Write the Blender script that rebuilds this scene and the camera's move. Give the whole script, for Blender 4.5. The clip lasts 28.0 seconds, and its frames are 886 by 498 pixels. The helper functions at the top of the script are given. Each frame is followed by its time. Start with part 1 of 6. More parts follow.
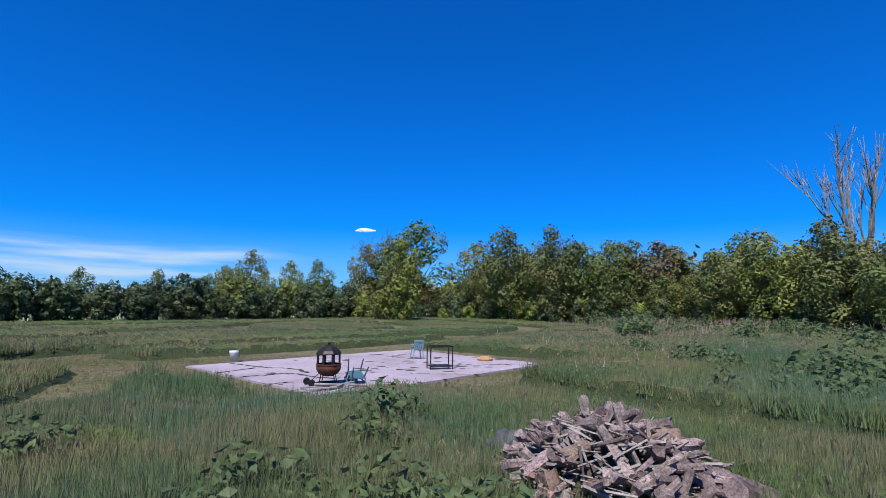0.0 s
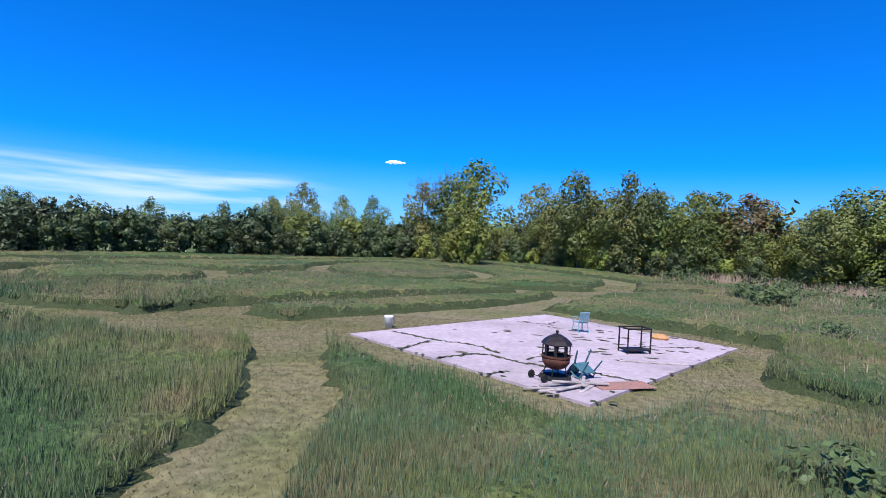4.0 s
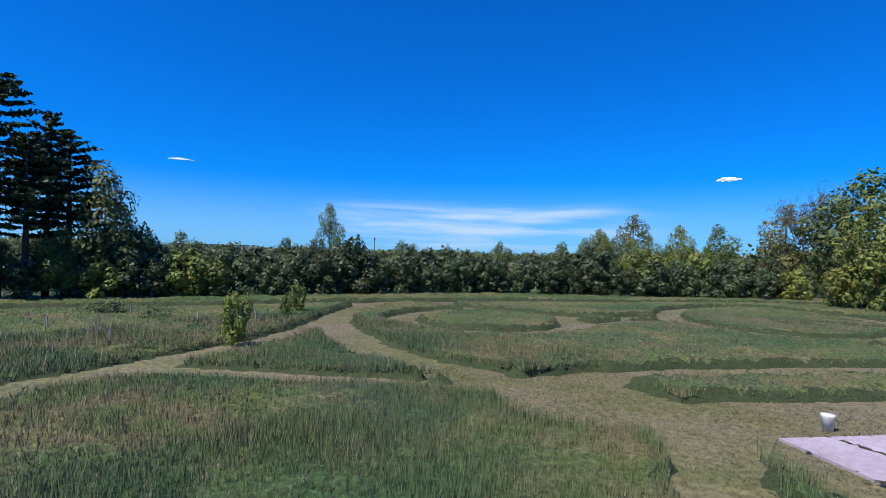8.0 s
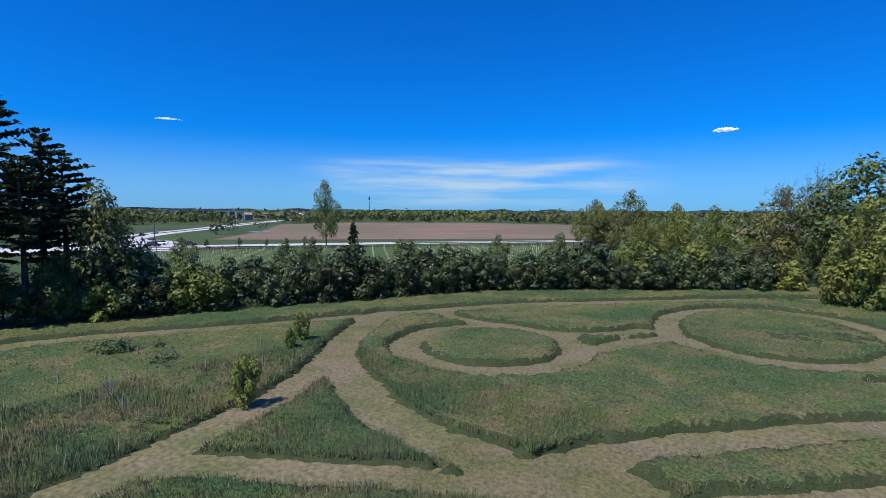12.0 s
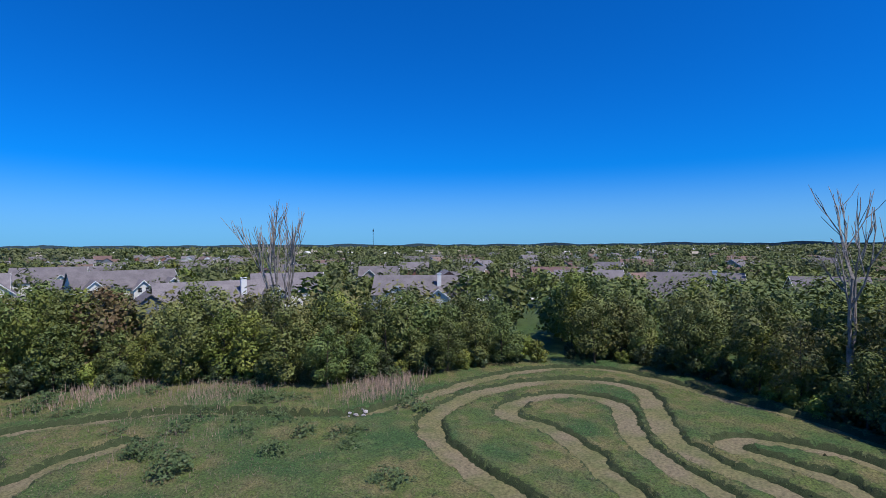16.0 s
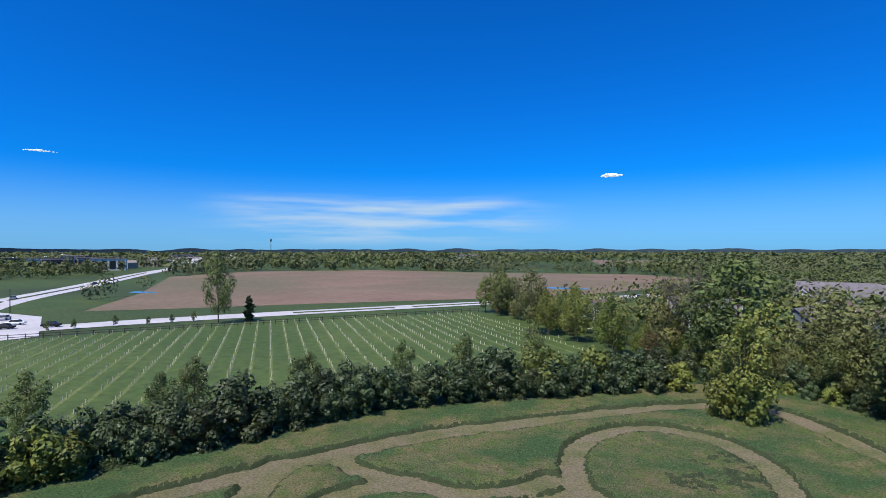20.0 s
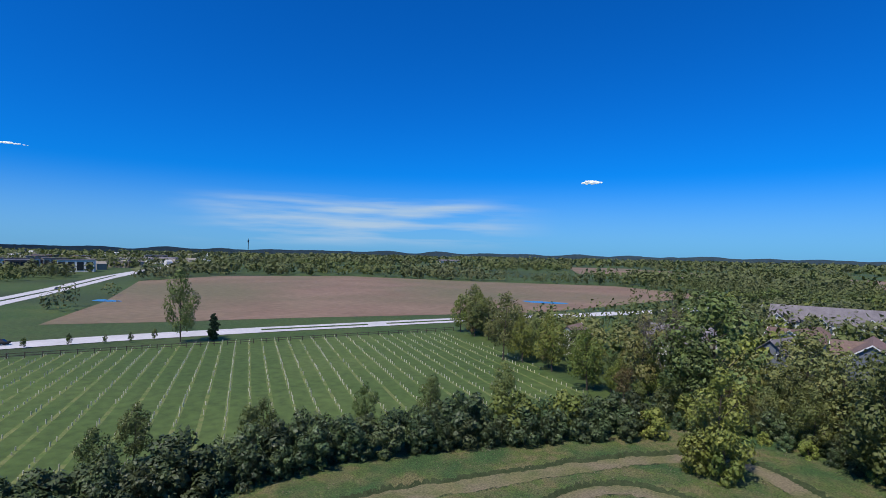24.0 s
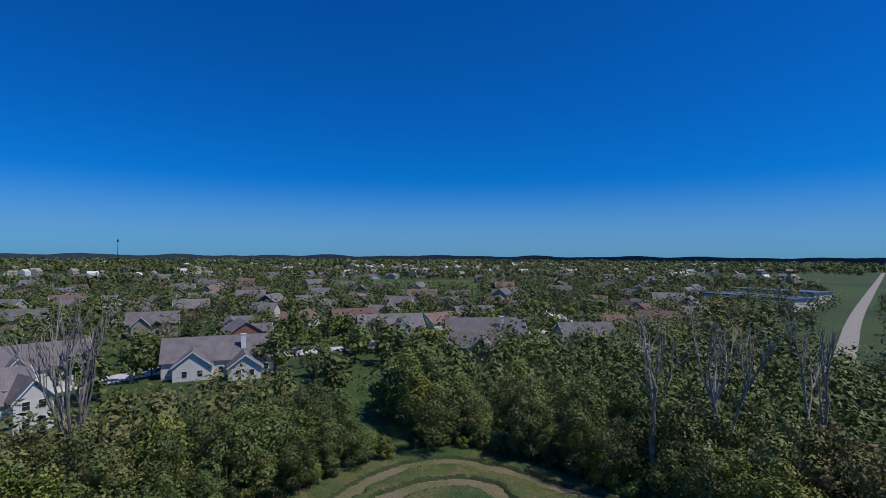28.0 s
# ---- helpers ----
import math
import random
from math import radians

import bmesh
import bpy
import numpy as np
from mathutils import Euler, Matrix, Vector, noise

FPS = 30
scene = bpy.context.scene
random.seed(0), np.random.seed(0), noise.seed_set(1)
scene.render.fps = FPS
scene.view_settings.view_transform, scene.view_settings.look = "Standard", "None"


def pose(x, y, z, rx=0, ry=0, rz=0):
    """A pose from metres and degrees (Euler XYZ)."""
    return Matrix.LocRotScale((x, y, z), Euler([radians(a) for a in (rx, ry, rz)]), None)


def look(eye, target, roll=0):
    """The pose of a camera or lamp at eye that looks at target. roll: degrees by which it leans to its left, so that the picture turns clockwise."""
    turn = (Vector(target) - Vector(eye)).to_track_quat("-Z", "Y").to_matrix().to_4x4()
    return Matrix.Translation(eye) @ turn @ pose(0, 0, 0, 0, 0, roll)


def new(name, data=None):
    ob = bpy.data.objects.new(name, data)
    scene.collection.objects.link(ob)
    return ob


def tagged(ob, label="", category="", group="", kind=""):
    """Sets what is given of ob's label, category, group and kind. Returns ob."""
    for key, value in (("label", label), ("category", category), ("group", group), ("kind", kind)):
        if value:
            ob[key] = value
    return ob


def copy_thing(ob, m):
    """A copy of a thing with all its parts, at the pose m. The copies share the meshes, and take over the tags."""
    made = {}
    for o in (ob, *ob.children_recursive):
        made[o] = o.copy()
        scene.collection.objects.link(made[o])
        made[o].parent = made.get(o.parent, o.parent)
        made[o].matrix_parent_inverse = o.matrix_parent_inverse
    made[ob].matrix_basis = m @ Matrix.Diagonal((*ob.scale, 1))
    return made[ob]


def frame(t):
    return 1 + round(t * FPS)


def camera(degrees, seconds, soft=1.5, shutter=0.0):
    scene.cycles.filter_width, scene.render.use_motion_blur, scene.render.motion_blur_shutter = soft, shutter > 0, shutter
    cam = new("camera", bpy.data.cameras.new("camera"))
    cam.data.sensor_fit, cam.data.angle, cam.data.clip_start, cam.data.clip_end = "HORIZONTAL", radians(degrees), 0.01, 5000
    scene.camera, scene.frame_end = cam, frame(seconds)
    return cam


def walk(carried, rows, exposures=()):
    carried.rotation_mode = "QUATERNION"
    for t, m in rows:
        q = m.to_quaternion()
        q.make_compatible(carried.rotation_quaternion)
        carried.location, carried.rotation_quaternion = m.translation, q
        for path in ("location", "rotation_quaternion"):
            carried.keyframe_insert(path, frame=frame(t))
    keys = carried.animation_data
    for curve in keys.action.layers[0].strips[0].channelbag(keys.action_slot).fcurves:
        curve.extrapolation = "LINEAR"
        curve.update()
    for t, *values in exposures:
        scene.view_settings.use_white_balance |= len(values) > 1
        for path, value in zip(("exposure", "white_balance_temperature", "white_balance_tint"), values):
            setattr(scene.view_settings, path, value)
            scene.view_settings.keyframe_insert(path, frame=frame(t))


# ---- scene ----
cam = camera(81.0, 28.0, 0.6)
# seconds, x, y, z, yaw, pitch, roll
ROWS = [
    (0, -0.99, 3.17, 2.67, 3.5, 6.2, 0.4), (0.2, -1.04, 3.06, 2.68, 3.4, 4.7, 3.1), (0.5, -1.12, 2.90, 2.71, 3.7, 4.4, 14.5), (0.8, -1.41, 2.76, 2.82, 5.5, 2.9, 20.7),
    (1, -1.59, 2.66, 2.89, 4.6, -1.6, 13.6), (1.2, -1.90, 2.66, 2.92, 3.3, -10.1, 10.7), (1.4, -2.20, 2.67, 2.95, 1.0, -21.4, 8.4), (1.5, -2.35, 2.67, 2.96, 0.9, -24.7, 6.7),
    (1.8, -2.90, 2.89, 3.05, 1.1, -16.7, 6.8), (2, -3.28, 3.03, 3.11, 1.9, -10.4, 6.0), (2.5, -4.27, 3.58, 3.37, 3.7, -0.9, 7.2), (4.5, -8.35, 5.49, 3.88, 10.6, -0.8, -1.7),
    (5, -9.13, 5.65, 3.71, 22.4, 1.2, -2.6), (5.5, -9.77, 5.73, 3.64, 32.3, 1.3, -3.6), (6, -10.31, 5.84, 3.67, 40.6, 1.4, -3.6), (6.5, -10.69, 6.02, 3.82, 42.1, 7.0, -11.3),
    (7, -10.75, 6.20, 4.20, 41.0, 11.4, -1.2), (7.5, -10.65, 6.27, 4.67, 40.8, 5.5, 1.1), (8, -10.50, 6.23, 5.19, 40.7, 0.8, 1.4), (8.5, -10.39, 6.17, 5.83, 41.0, 1.1, 3.4),
    (9, -10.35, 6.06, 6.58, 40.7, -4.1, 3.1), (9.5, -10.40, 5.94, 7.32, 40.7, -1.9, 1.7), (10, -10.51, 5.86, 8.15, 40.9, -1.3, -4.2), (10.5, -10.65, 5.81, 8.86, 40.8, -0.1, -3.4),
    (11, -10.76, 5.82, 9.59, 41.0, -0.7, -0.7), (11.5, -10.87, 5.86, 10.26, 40.7, -4.3, -0.2), (13.5, -11.42, 6.29, 13.16, 31.0, -0.2, -0.2), (14, -11.61, 6.52, 13.88, 19.9, -0.1, -0.3),
    (14.5, -11.78, 6.73, 14.59, 3.1, -0.0, -0.2), (15, -11.86, 6.99, 15.31, -16.8, -0.1, -0.3), (15.5, -11.82, 7.23, 16.02, -37.2, -0.6, -0.6), (16, -11.74, 7.40, 16.70, -60.9, -0.4, -0.3),
    (16.5, -11.71, 7.46, 17.36, -87.1, -0.3, 0.3), (17, -11.71, 7.44, 17.99, -119.8, -0.4, 0.1), (17.5, -11.66, 7.44, 18.61, -153.4, -0.2, 0.2), (18, -11.58, 7.42, 19.14, -187.9, 0.1, 0.2),
    (18.5, -11.52, 7.34, 19.49, -226.1, 0.4, -0.2), (19, -11.80, 7.72, 19.83, -263.2, 0.5, -0.1), (19.5, -12.09, 8.23, 20.30, -296.7, 0.3, 0.1), (20, -12.38, 8.68, 20.80, -330.1, 0.1, -0.0),
    (22.5, -12.29, 11.45, 24.07, -329.9, 0.5, 3.8), (23, -12.33, 11.96, 24.69, -329.9, 2.8, 5.3), (23.5, -12.48, 12.42, 25.21, -330.0, 0.9, 2.1), (24, -12.72, 12.90, 25.69, -332.2, 0.4, 1.1),
    (24.5, -13.01, 13.43, 26.13, -337.1, 0.4, 0.8), (25, -13.30, 14.03, 26.55, -348.1, 0.3, 0.4), (25.5, -13.53, 14.69, 26.92, -361.7, 0.2, 0.3), (26, -13.66, 15.36, 27.26, -375.0, 0.2, 0.4),
    (26.5, -13.69, 16.00, 27.58, -388.7, 0.6, -0.1), (27, -13.71, 16.62, 27.90, -406.0, 0.7, -0.4), (27.5, -13.74, 17.24, 28.23, -424.6, 0.6, 0.0), (28, -13.75, 17.90, 28.60, -445.7, 0.7, 0.3),
]
walk(cam, [(t, pose(x, y, z, 90 + p, 0, w) @ pose(0, 0, 0, 0, 0, r)) for t, x, y, z, w, p, r in ROWS],
     [(0, 0.1), (1.2, 0.2), (2, 1.2), (2.5, 0.7), (4.5, 0.42), (6, 0.3), (8, 0.15), (11, 0.02), (14, -0.08), (16, -0.08), (17, 0.0), (18, -0.3), (19, -0.35), (20, 0.0), (23, -0.1), (25, -0.3), (27, -0.6), (28, -0.65)])

# ---- world and sun ----
SUN_AZ = Vector((-0.20, -0.98, 0)).normalized()
SUN_EL = radians(57)
sun_dir = Vector((SUN_AZ.x * math.cos(SUN_EL), SUN_AZ.y * math.cos(SUN_EL), math.sin(SUN_EL)))
world = bpy.data.worlds.new("sky")
scene.world = world
world.use_nodes = True
wn, wl = world.node_tree.nodes, world.node_tree.links
wn.clear()
sky = wn.new("ShaderNodeTexSky")
sky.sky_type = "NISHITA"
sky.sun_disc = False
sky.sun_elevation = SUN_EL
sky.sun_rotation = math.atan2(SUN_AZ.x, SUN_AZ.y)
sky.altitude = 200
sky.air_density, sky.dust_density, sky.ozone_density = 1.0, 0.3, 3.0
tint = wn.new("ShaderNodeMix")
tint.data_type, tint.blend_type = "RGBA", "MULTIPLY"
tint.inputs[0].default_value = 1.0
tint.inputs[7].default_value = (0.02, 0.67, 1.70, 1)
wl.new(sky.outputs[0], tint.inputs[6])
# thin cirrus low over the north-west
tc = wn.new("ShaderNodeTexCoord")
sep = wn.new("ShaderNodeSeparateXYZ")
wl.new(tc.outputs["Generated"], sep.inputs[0])


def wmath(op, a, b=None, c=None):
    n = wn.new("ShaderNodeMath")
    n.operation = op
    for i, v in enumerate((a, b, c)):
        if v is None:
            continue
        if isinstance(v, (int, float)):
            n.inputs[i].default_value = v
        else:
            wl.new(v, n.inputs[i])
    return n.outputs[0]


def wband(v, lo0, lo1, hi0, hi1):
    def edge(a, b):
        n = wn.new("ShaderNodeMapRange")
        n.interpolation_type = "SMOOTHSTEP"
        n.inputs["From Min"].default_value, n.inputs["From Max"].default_value = a, b
        wl.new(v, n.inputs["Value"])
        return n.outputs[0]
    return wmath("MULTIPLY", edge(lo0, lo1), edge(hi1, hi0))


az = wmath("ARCTAN2", sep.outputs[0], sep.outputs[1])
vm = wn.new("ShaderNodeMapping")
vm.inputs["Scale"].default_value = (2.2, 2.2, 26)
vm.inputs["Rotation"].default_value = (0.04, 0.03, 0)
wl.new(tc.outputs["Generated"], vm.inputs[0])
cn = wn.new("ShaderNodeTexNoise")
cn.inputs["Scale"].default_value, cn.inputs["Detail"].default_value = 1.6, 7
wl.new(vm.outputs[0], cn.inputs["Vector"])
cm = wn.new("ShaderNodeMapRange")
cm.inputs["From Min"].default_value, cm.inputs["From Max"].default_value = 0.42, 0.68
wl.new(cn.outputs["Fac"], cm.inputs["Value"])
mask = wmath("MULTIPLY", wband(sep.outputs[2], 0.0, 0.035, 0.075, 0.115), wband(az, -1.0, -0.8, -0.5, -0.25))
cirrus = wmath("MULTIPLY", wmath("MULTIPLY", cm.outputs[0], mask), 1.15)
haze = wband(sep.outputs[2], -0.3, -0.2, 0.02, 0.15)
hz = wn.new("ShaderNodeMix")
hz.data_type = "RGBA"
hz.inputs[7].default_value = (4.3, 6.7, 10.0, 1)
wl.new(wmath("MULTIPLY", haze, 0.42), hz.inputs[0])
wl.new(tint.outputs[2], hz.inputs[6])
cx = wn.new("ShaderNodeMix")
cx.data_type = "RGBA"
cx.inputs[7].default_value = (5.2, 7.2, 9.5, 1)
wl.new(cirrus, cx.inputs[0])
wl.new(hz.outputs[2], cx.inputs[6])
bg = wn.new("ShaderNodeBackground")
bg.inputs["Strength"].default_value = 0.090
wl.new(cx.outputs[2], bg.inputs[0])
wo = wn.new("ShaderNodeOutputWorld")
wl.new(bg.outputs[0], wo.inputs[0])

sun = new("sun", bpy.data.lights.new("sun", "SUN"))
sun.data.energy = 5.0
sun.data.angle = radians(0.53)
sun.data.color = (1.0, 0.95, 0.87)
sun.matrix_world = look(sun_dir * 100, (0, 0, 0))


# ---- materials ----
def mat(name, base, alt=None, scale=1.0, rough=0.85, bump=0.0, bscale=None, metal=0.0, rnd=0.0, fine=0.25, spec=0.3, mid=(0.35, 0.65), translucent=0.0, alt2=None, scale2=0.05, fscale=None, up=0.0):
    m = bpy.data.materials.new(name)
    m.use_nodes = True
    n, l = m.node_tree.nodes, m.node_tree.links
    b = n["Principled BSDF"]
    b.inputs["Roughness"].default_value = rough
    b.inputs["Metallic"].default_value = metal
    b.inputs["Specular IOR Level"].default_value = spec
    geo = n.new("ShaderNodeNewGeometry")

    def nz(sc, det=6.0):
        t = n.new("ShaderNodeTexNoise")
        t.inputs["Scale"].default_value, t.inputs["Detail"].default_value = sc, det
        l.new(geo.outputs["Position"], t.inputs["Vector"])
        return t.outputs["Fac"]

    def mix(kind, fac, a, c):
        x = n.new("ShaderNodeMix")
        x.data_type, x.blend_type = "RGBA", kind
        for sock, v in ((0, fac), (6, a), (7, c)):
            if isinstance(v, (int, float)):
                x.inputs[sock].default_value = v
            elif isinstance(v, tuple):
                x.inputs[sock].default_value = (*v[:3], 1)
            else:
                l.new(v, x.inputs[sock])
        return x.outputs[2]

    def rng(v, a, c, lo=0.0, hi=1.0):
        x = n.new("ShaderNodeMapRange")
        x.inputs["From Min"].default_value, x.inputs["From Max"].default_value = a, c
        x.inputs["To Min"].default_value, x.inputs["To Max"].default_value = lo, hi
        l.new(v, x.inputs["Value"])
        return x.outputs[0]

    col = mix("MIX", rng(nz(scale), *mid), base, alt or tuple(c * 0.75 for c in base))
    if alt2:
        col = mix("MIX", rng(nz(scale2, 4), 0.42, 0.62), col, alt2)
    grain = n.new("ShaderNodeCombineColor")
    g = rng(nz(fscale or scale * 9, 4), 0.3, 0.7, 1 - fine, 1 + fine)
    for i in range(3):
        l.new(g, grain.inputs[i])
    col = mix("MULTIPLY", 1.0, col, grain.outputs[0])
    if rnd:
        info = n.new("ShaderNodeObjectInfo")
        hs = n.new("ShaderNodeHueSaturation")
        l.new(rng(info.outputs["Random"], 0, 1, 0.5 - 0.018 * rnd, 0.5 + 0.03 * rnd), hs.inputs["Hue"])
        mul = n.new("ShaderNodeMath")
        mul.operation = "FRACT"
        m7 = n.new("ShaderNodeMath")
        m7.operation = "MULTIPLY"
        m7.inputs[1].default_value = 7.31
        l.new(info.outputs["Random"], m7.inputs[0])
        l.new(m7.outputs[0], mul.inputs[0])
        l.new(rng(mul.outputs[0], 0, 1, 1 - 0.4 * rnd, 1 + 0.4 * rnd), hs.inputs["Value"])
        l.new(col, hs.inputs["Color"])
        col = hs.outputs[0]
    l.new(col, b.inputs["Base Color"])
    if bump:
        bn = n.new("ShaderNodeBump")
        bn.inputs["Strength"].default_value, bn.inputs["Distance"].default_value = 1.0, bump
        l.new(nz(bscale or scale * 6), bn.inputs["Height"])
        l.new(bn.outputs[0], b.inputs["Normal"])
    if up:
        vs, vn = n.new("ShaderNodeVectorMath"), n.new("ShaderNodeVectorMath")
        vs.operation, vn.operation = "ADD", "NORMALIZE"
        vs.inputs[1].default_value = (0, 0, up)
        l.new(geo.outputs["Normal"], vs.inputs[0])
        l.new(vs.outputs[0], vn.inputs[0])
        l.new(vn.outputs[0], b.inputs["Normal"])
    if translucent:
        tr = n.new("ShaderNodeBsdfTranslucent")
        l.new(col, tr.inputs[0])
        ms = n.new("ShaderNodeMixShader")
        ms.inputs[0].default_value = translucent
        l.new(b.outputs[0], ms.inputs[1])
        l.new(tr.outputs[0], ms.inputs[2])
        l.new(ms.outputs[0], n["Material Output"].inputs[0])
    return m


M_LAWN = mat("lawn", (0.045, 0.081, 0.018), (0.069, 0.097, 0.024), 0.08, bump=0.05, bscale=3, alt2=(0.040, 0.061, 0.020), scale2=0.01)
M_MOWN = mat("mown_grass", (0.164, 0.146, 0.067), (0.104, 0.115, 0.043), 0.45, bump=0.012, bscale=22, alt2=(0.180, 0.148, 0.090), scale2=0.22, fine=0.4, fscale=4)
M_TALL = mat("tall_grass", (0.084, 0.109, 0.029), (0.134, 0.121, 0.051), 0.6, bump=0.10, bscale=8, alt2=(0.043, 0.083, 0.025), scale2=0.14, fine=0.6, fscale=6, mid=(0.42, 0.58))
M_BLADE = mat("grass_blades", (0.107, 0.136, 0.043), (0.168, 0.145, 0.071), 0.6, alt2=(0.050, 0.100, 0.035), scale2=0.14, fine=0.6, fscale=5, translucent=0.28, rough=0.6, mid=(0.42, 0.58), up=0.8)
# dark grass stems, with the shade at the track edges put into the colour
M_STEM_SHADE = mat("shaded_grass_stems", (0.029, 0.044, 0.014), (0.045, 0.057, 0.022), 1.5, bump=0.05, fine=0.4)
M_WEED = mat("broad_weeds", (0.085, 0.13, 0.05), (0.11, 0.15, 0.06), 0.8, fine=0.4, translucent=0.25, rough=0.55, up=0.7)
M_DRY = mat("dry_weeds", (0.33, 0.24, 0.19), (0.22, 0.17, 0.13), 0.8, fine=0.4, translucent=0.2, up=0.6)
M_SOIL = mat("ploughed_soil", (0.198, 0.126, 0.084), (0.240, 0.162, 0.108), 0.03, bump=0.04, bscale=2, alt2=(0.156, 0.132, 0.072), scale2=0.008, fine=0.15)
M_MAROON = mat("wet_soil", (0.085, 0.052, 0.048), (0.115, 0.075, 0.065), 0.02, bump=0.04, bscale=2, alt2=(0.07, 0.05, 0.045), scale2=0.006, fine=0.15)
M_ORCH = mat("orchard_grass", (0.071, 0.110, 0.024), (0.089, 0.124, 0.032), 0.06, bump=0.03, bscale=4, alt2=(0.058, 0.094, 0.022), scale2=0.02, fine=0.25)
M_CONC = mat("concrete", (0.400, 0.325, 0.368), (0.325, 0.268, 0.300), 0.6, rough=0.9, bump=0.01, alt2=(0.422, 0.350, 0.395), scale2=0.25, fine=0.14)
M_CRACK = mat("crack_dirt", (0.045, 0.04, 0.03), (0.07, 0.075, 0.03), 4, bump=0.02)
M_ROAD = mat("concrete_road", (0.56, 0.53, 0.53), (0.48, 0.46, 0.46), 0.1, rough=0.8, fine=0.08)
M_GRAVEL = mat("gravel", (0.36, 0.32, 0.28), (0.27, 0.24, 0.21), 0.8, bump=0.02, fine=0.25)
M_ASPH = mat("asphalt", (0.065, 0.062, 0.065), (0.085, 0.08, 0.08), 0.2, fine=0.15)
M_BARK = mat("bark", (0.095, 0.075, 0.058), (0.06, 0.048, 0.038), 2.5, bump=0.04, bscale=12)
M_DEAD = mat("dead_wood", (0.150, 0.128, 0.108), (0.090, 0.076, 0.064), 2.0, bump=0.03, bscale=14)
M_BLEACH = mat("bleached_bark", (0.36, 0.32, 0.29), (0.17, 0.145, 0.125), 1.2, bump=0.03, bscale=10)
M_LEAF = mat("leaves", (0.086, 0.113, 0.030), (0.130, 0.149, 0.041), 0.5, rough=0.6, rnd=0.8, fine=0.35, translucent=0.07)
M_STUB = mat("stubble", (0.189, 0.172, 0.084), (0.115, 0.128, 0.050), 0.45, fine=0.5, fscale=8, translucent=0.2, up=1.5, alt2=(0.204, 0.176, 0.109), scale2=0.22)
M_TARP = mat("dark_plastic", (0.05, 0.05, 0.06), (0.09, 0.09, 0.10), 5, rough=0.6, spec=0.3)
M_SEED = mat("seed_heads", (0.200, 0.170, 0.114), (0.162, 0.128, 0.090), 0.5, fine=0.4, translucent=0.3, up=1.2)
M_LUSH = mat("lush_blades", (0.052, 0.112, 0.062), (0.078, 0.135, 0.068), 0.9, fine=0.6, fscale=9, translucent=0.25, rough=0.45, up=0.5)
M_HEDGE = mat("hedge_leaves", (0.054, 0.081, 0.030), (0.086, 0.108, 0.044), 0.5, rough=0.5, rnd=0.9, fine=0.55, translucent=0.08)
M_LEAFY = mat("spring_leaves", (0.188, 0.206, 0.041), (0.136, 0.171, 0.032), 0.5, rough=0.6, rnd=0.7, fine=0.35, translucent=0.07)
M_OLIVE = mat("olive_leaves", (0.180, 0.171, 0.056), (0.136, 0.148, 0.044), 0.5, rough=0.6, rnd=0.8, fine=0.35, translucent=0.07)
M_RUST = mat("russet_leaves", (0.164, 0.098, 0.053), (0.132, 0.107, 0.043), 0.5, rough=0.6, rnd=0.6, fine=0.45, translucent=0.15)
M_MAPLE = mat("purple_leaves", (0.040, 0.010, 0.014), (0.065, 0.014, 0.020), 0.6, rough=0.5, fine=0.4, translucent=0.2)
M_PINE = mat("pine_needles", (0.025, 0.045, 0.020), (0.040, 0.062, 0.025), 0.6, rough=0.6, rnd=0.4, fine=0.4, translucent=0.08)
M_FAR = mat("far_woods", (0.095, 0.128, 0.037), (0.151, 0.164, 0.054), 0.03, fine=0.35, alt2=(0.126, 0.138, 0.062), scale2=0.006, rough=0.8, translucent=0.2)
# woods at the horizon, aerial haze painted in as a blue base colour
M_HAZE = mat("hazed_woods", (0.045, 0.075, 0.098), (0.056, 0.086, 0.104), 0.006, fine=0.15, rough=1.0)
M_STEEL = mat("dark_steel", (0.035, 0.03, 0.032), (0.05, 0.04, 0.04), 6, rough=0.5, metal=0.6)
M_RUSTY = mat("rusted_steel", (0.13, 0.045, 0.028), (0.075, 0.035, 0.025), 7, rough=0.75, metal=0.2, bump=0.004)
M_BLUE = mat("faded_blue_plastic", (0.045, 0.12, 0.16), (0.065, 0.15, 0.19), 5, rough=0.45)
M_CHAIR = mat("pale_blue_plastic", (0.16, 0.28, 0.33), (0.20, 0.33, 0.37), 5, rough=0.45)
M_WHITE = mat("white_plastic", (0.80, 0.79, 0.74), (0.72, 0.71, 0.66), 6, rough=0.4, fine=0.06)
M_BLACK = mat("black_rubber", (0.018, 0.018, 0.02), (0.03, 0.03, 0.03), 8, rough=0.9, spec=0.1)
M_WOOD = mat("weathered_wood", (0.30, 0.225, 0.215), (0.12, 0.088, 0.084), 4, bump=0.012, rnd=1.0, fine=0.5)
M_WOODR = mat("split_wood", (0.30, 0.19, 0.16), (0.16, 0.098, 0.083), 4, bump=0.012, rnd=0.9, fine=0.45)
M_PLANK = mat("grey_planks", (0.425, 0.375, 0.384), (0.275, 0.237, 0.237), 3, bump=0.006, rnd=0.6)
M_MAT = mat("faded_red_mat", (0.34, 0.17, 0.14), (0.26, 0.15, 0.13), 3)
M_SHINGLE = mat("grey_shingles", (0.200, 0.178, 0.185), (0.150, 0.133, 0.140), 0.5, rough=0.95, bump=0.02, bscale=5, rnd=0.4)
M_SHINGB = mat("brown_shingles", (0.208, 0.130, 0.111), (0.156, 0.104, 0.091), 0.5, rough=0.95, bump=0.02, bscale=5, rnd=0.5)
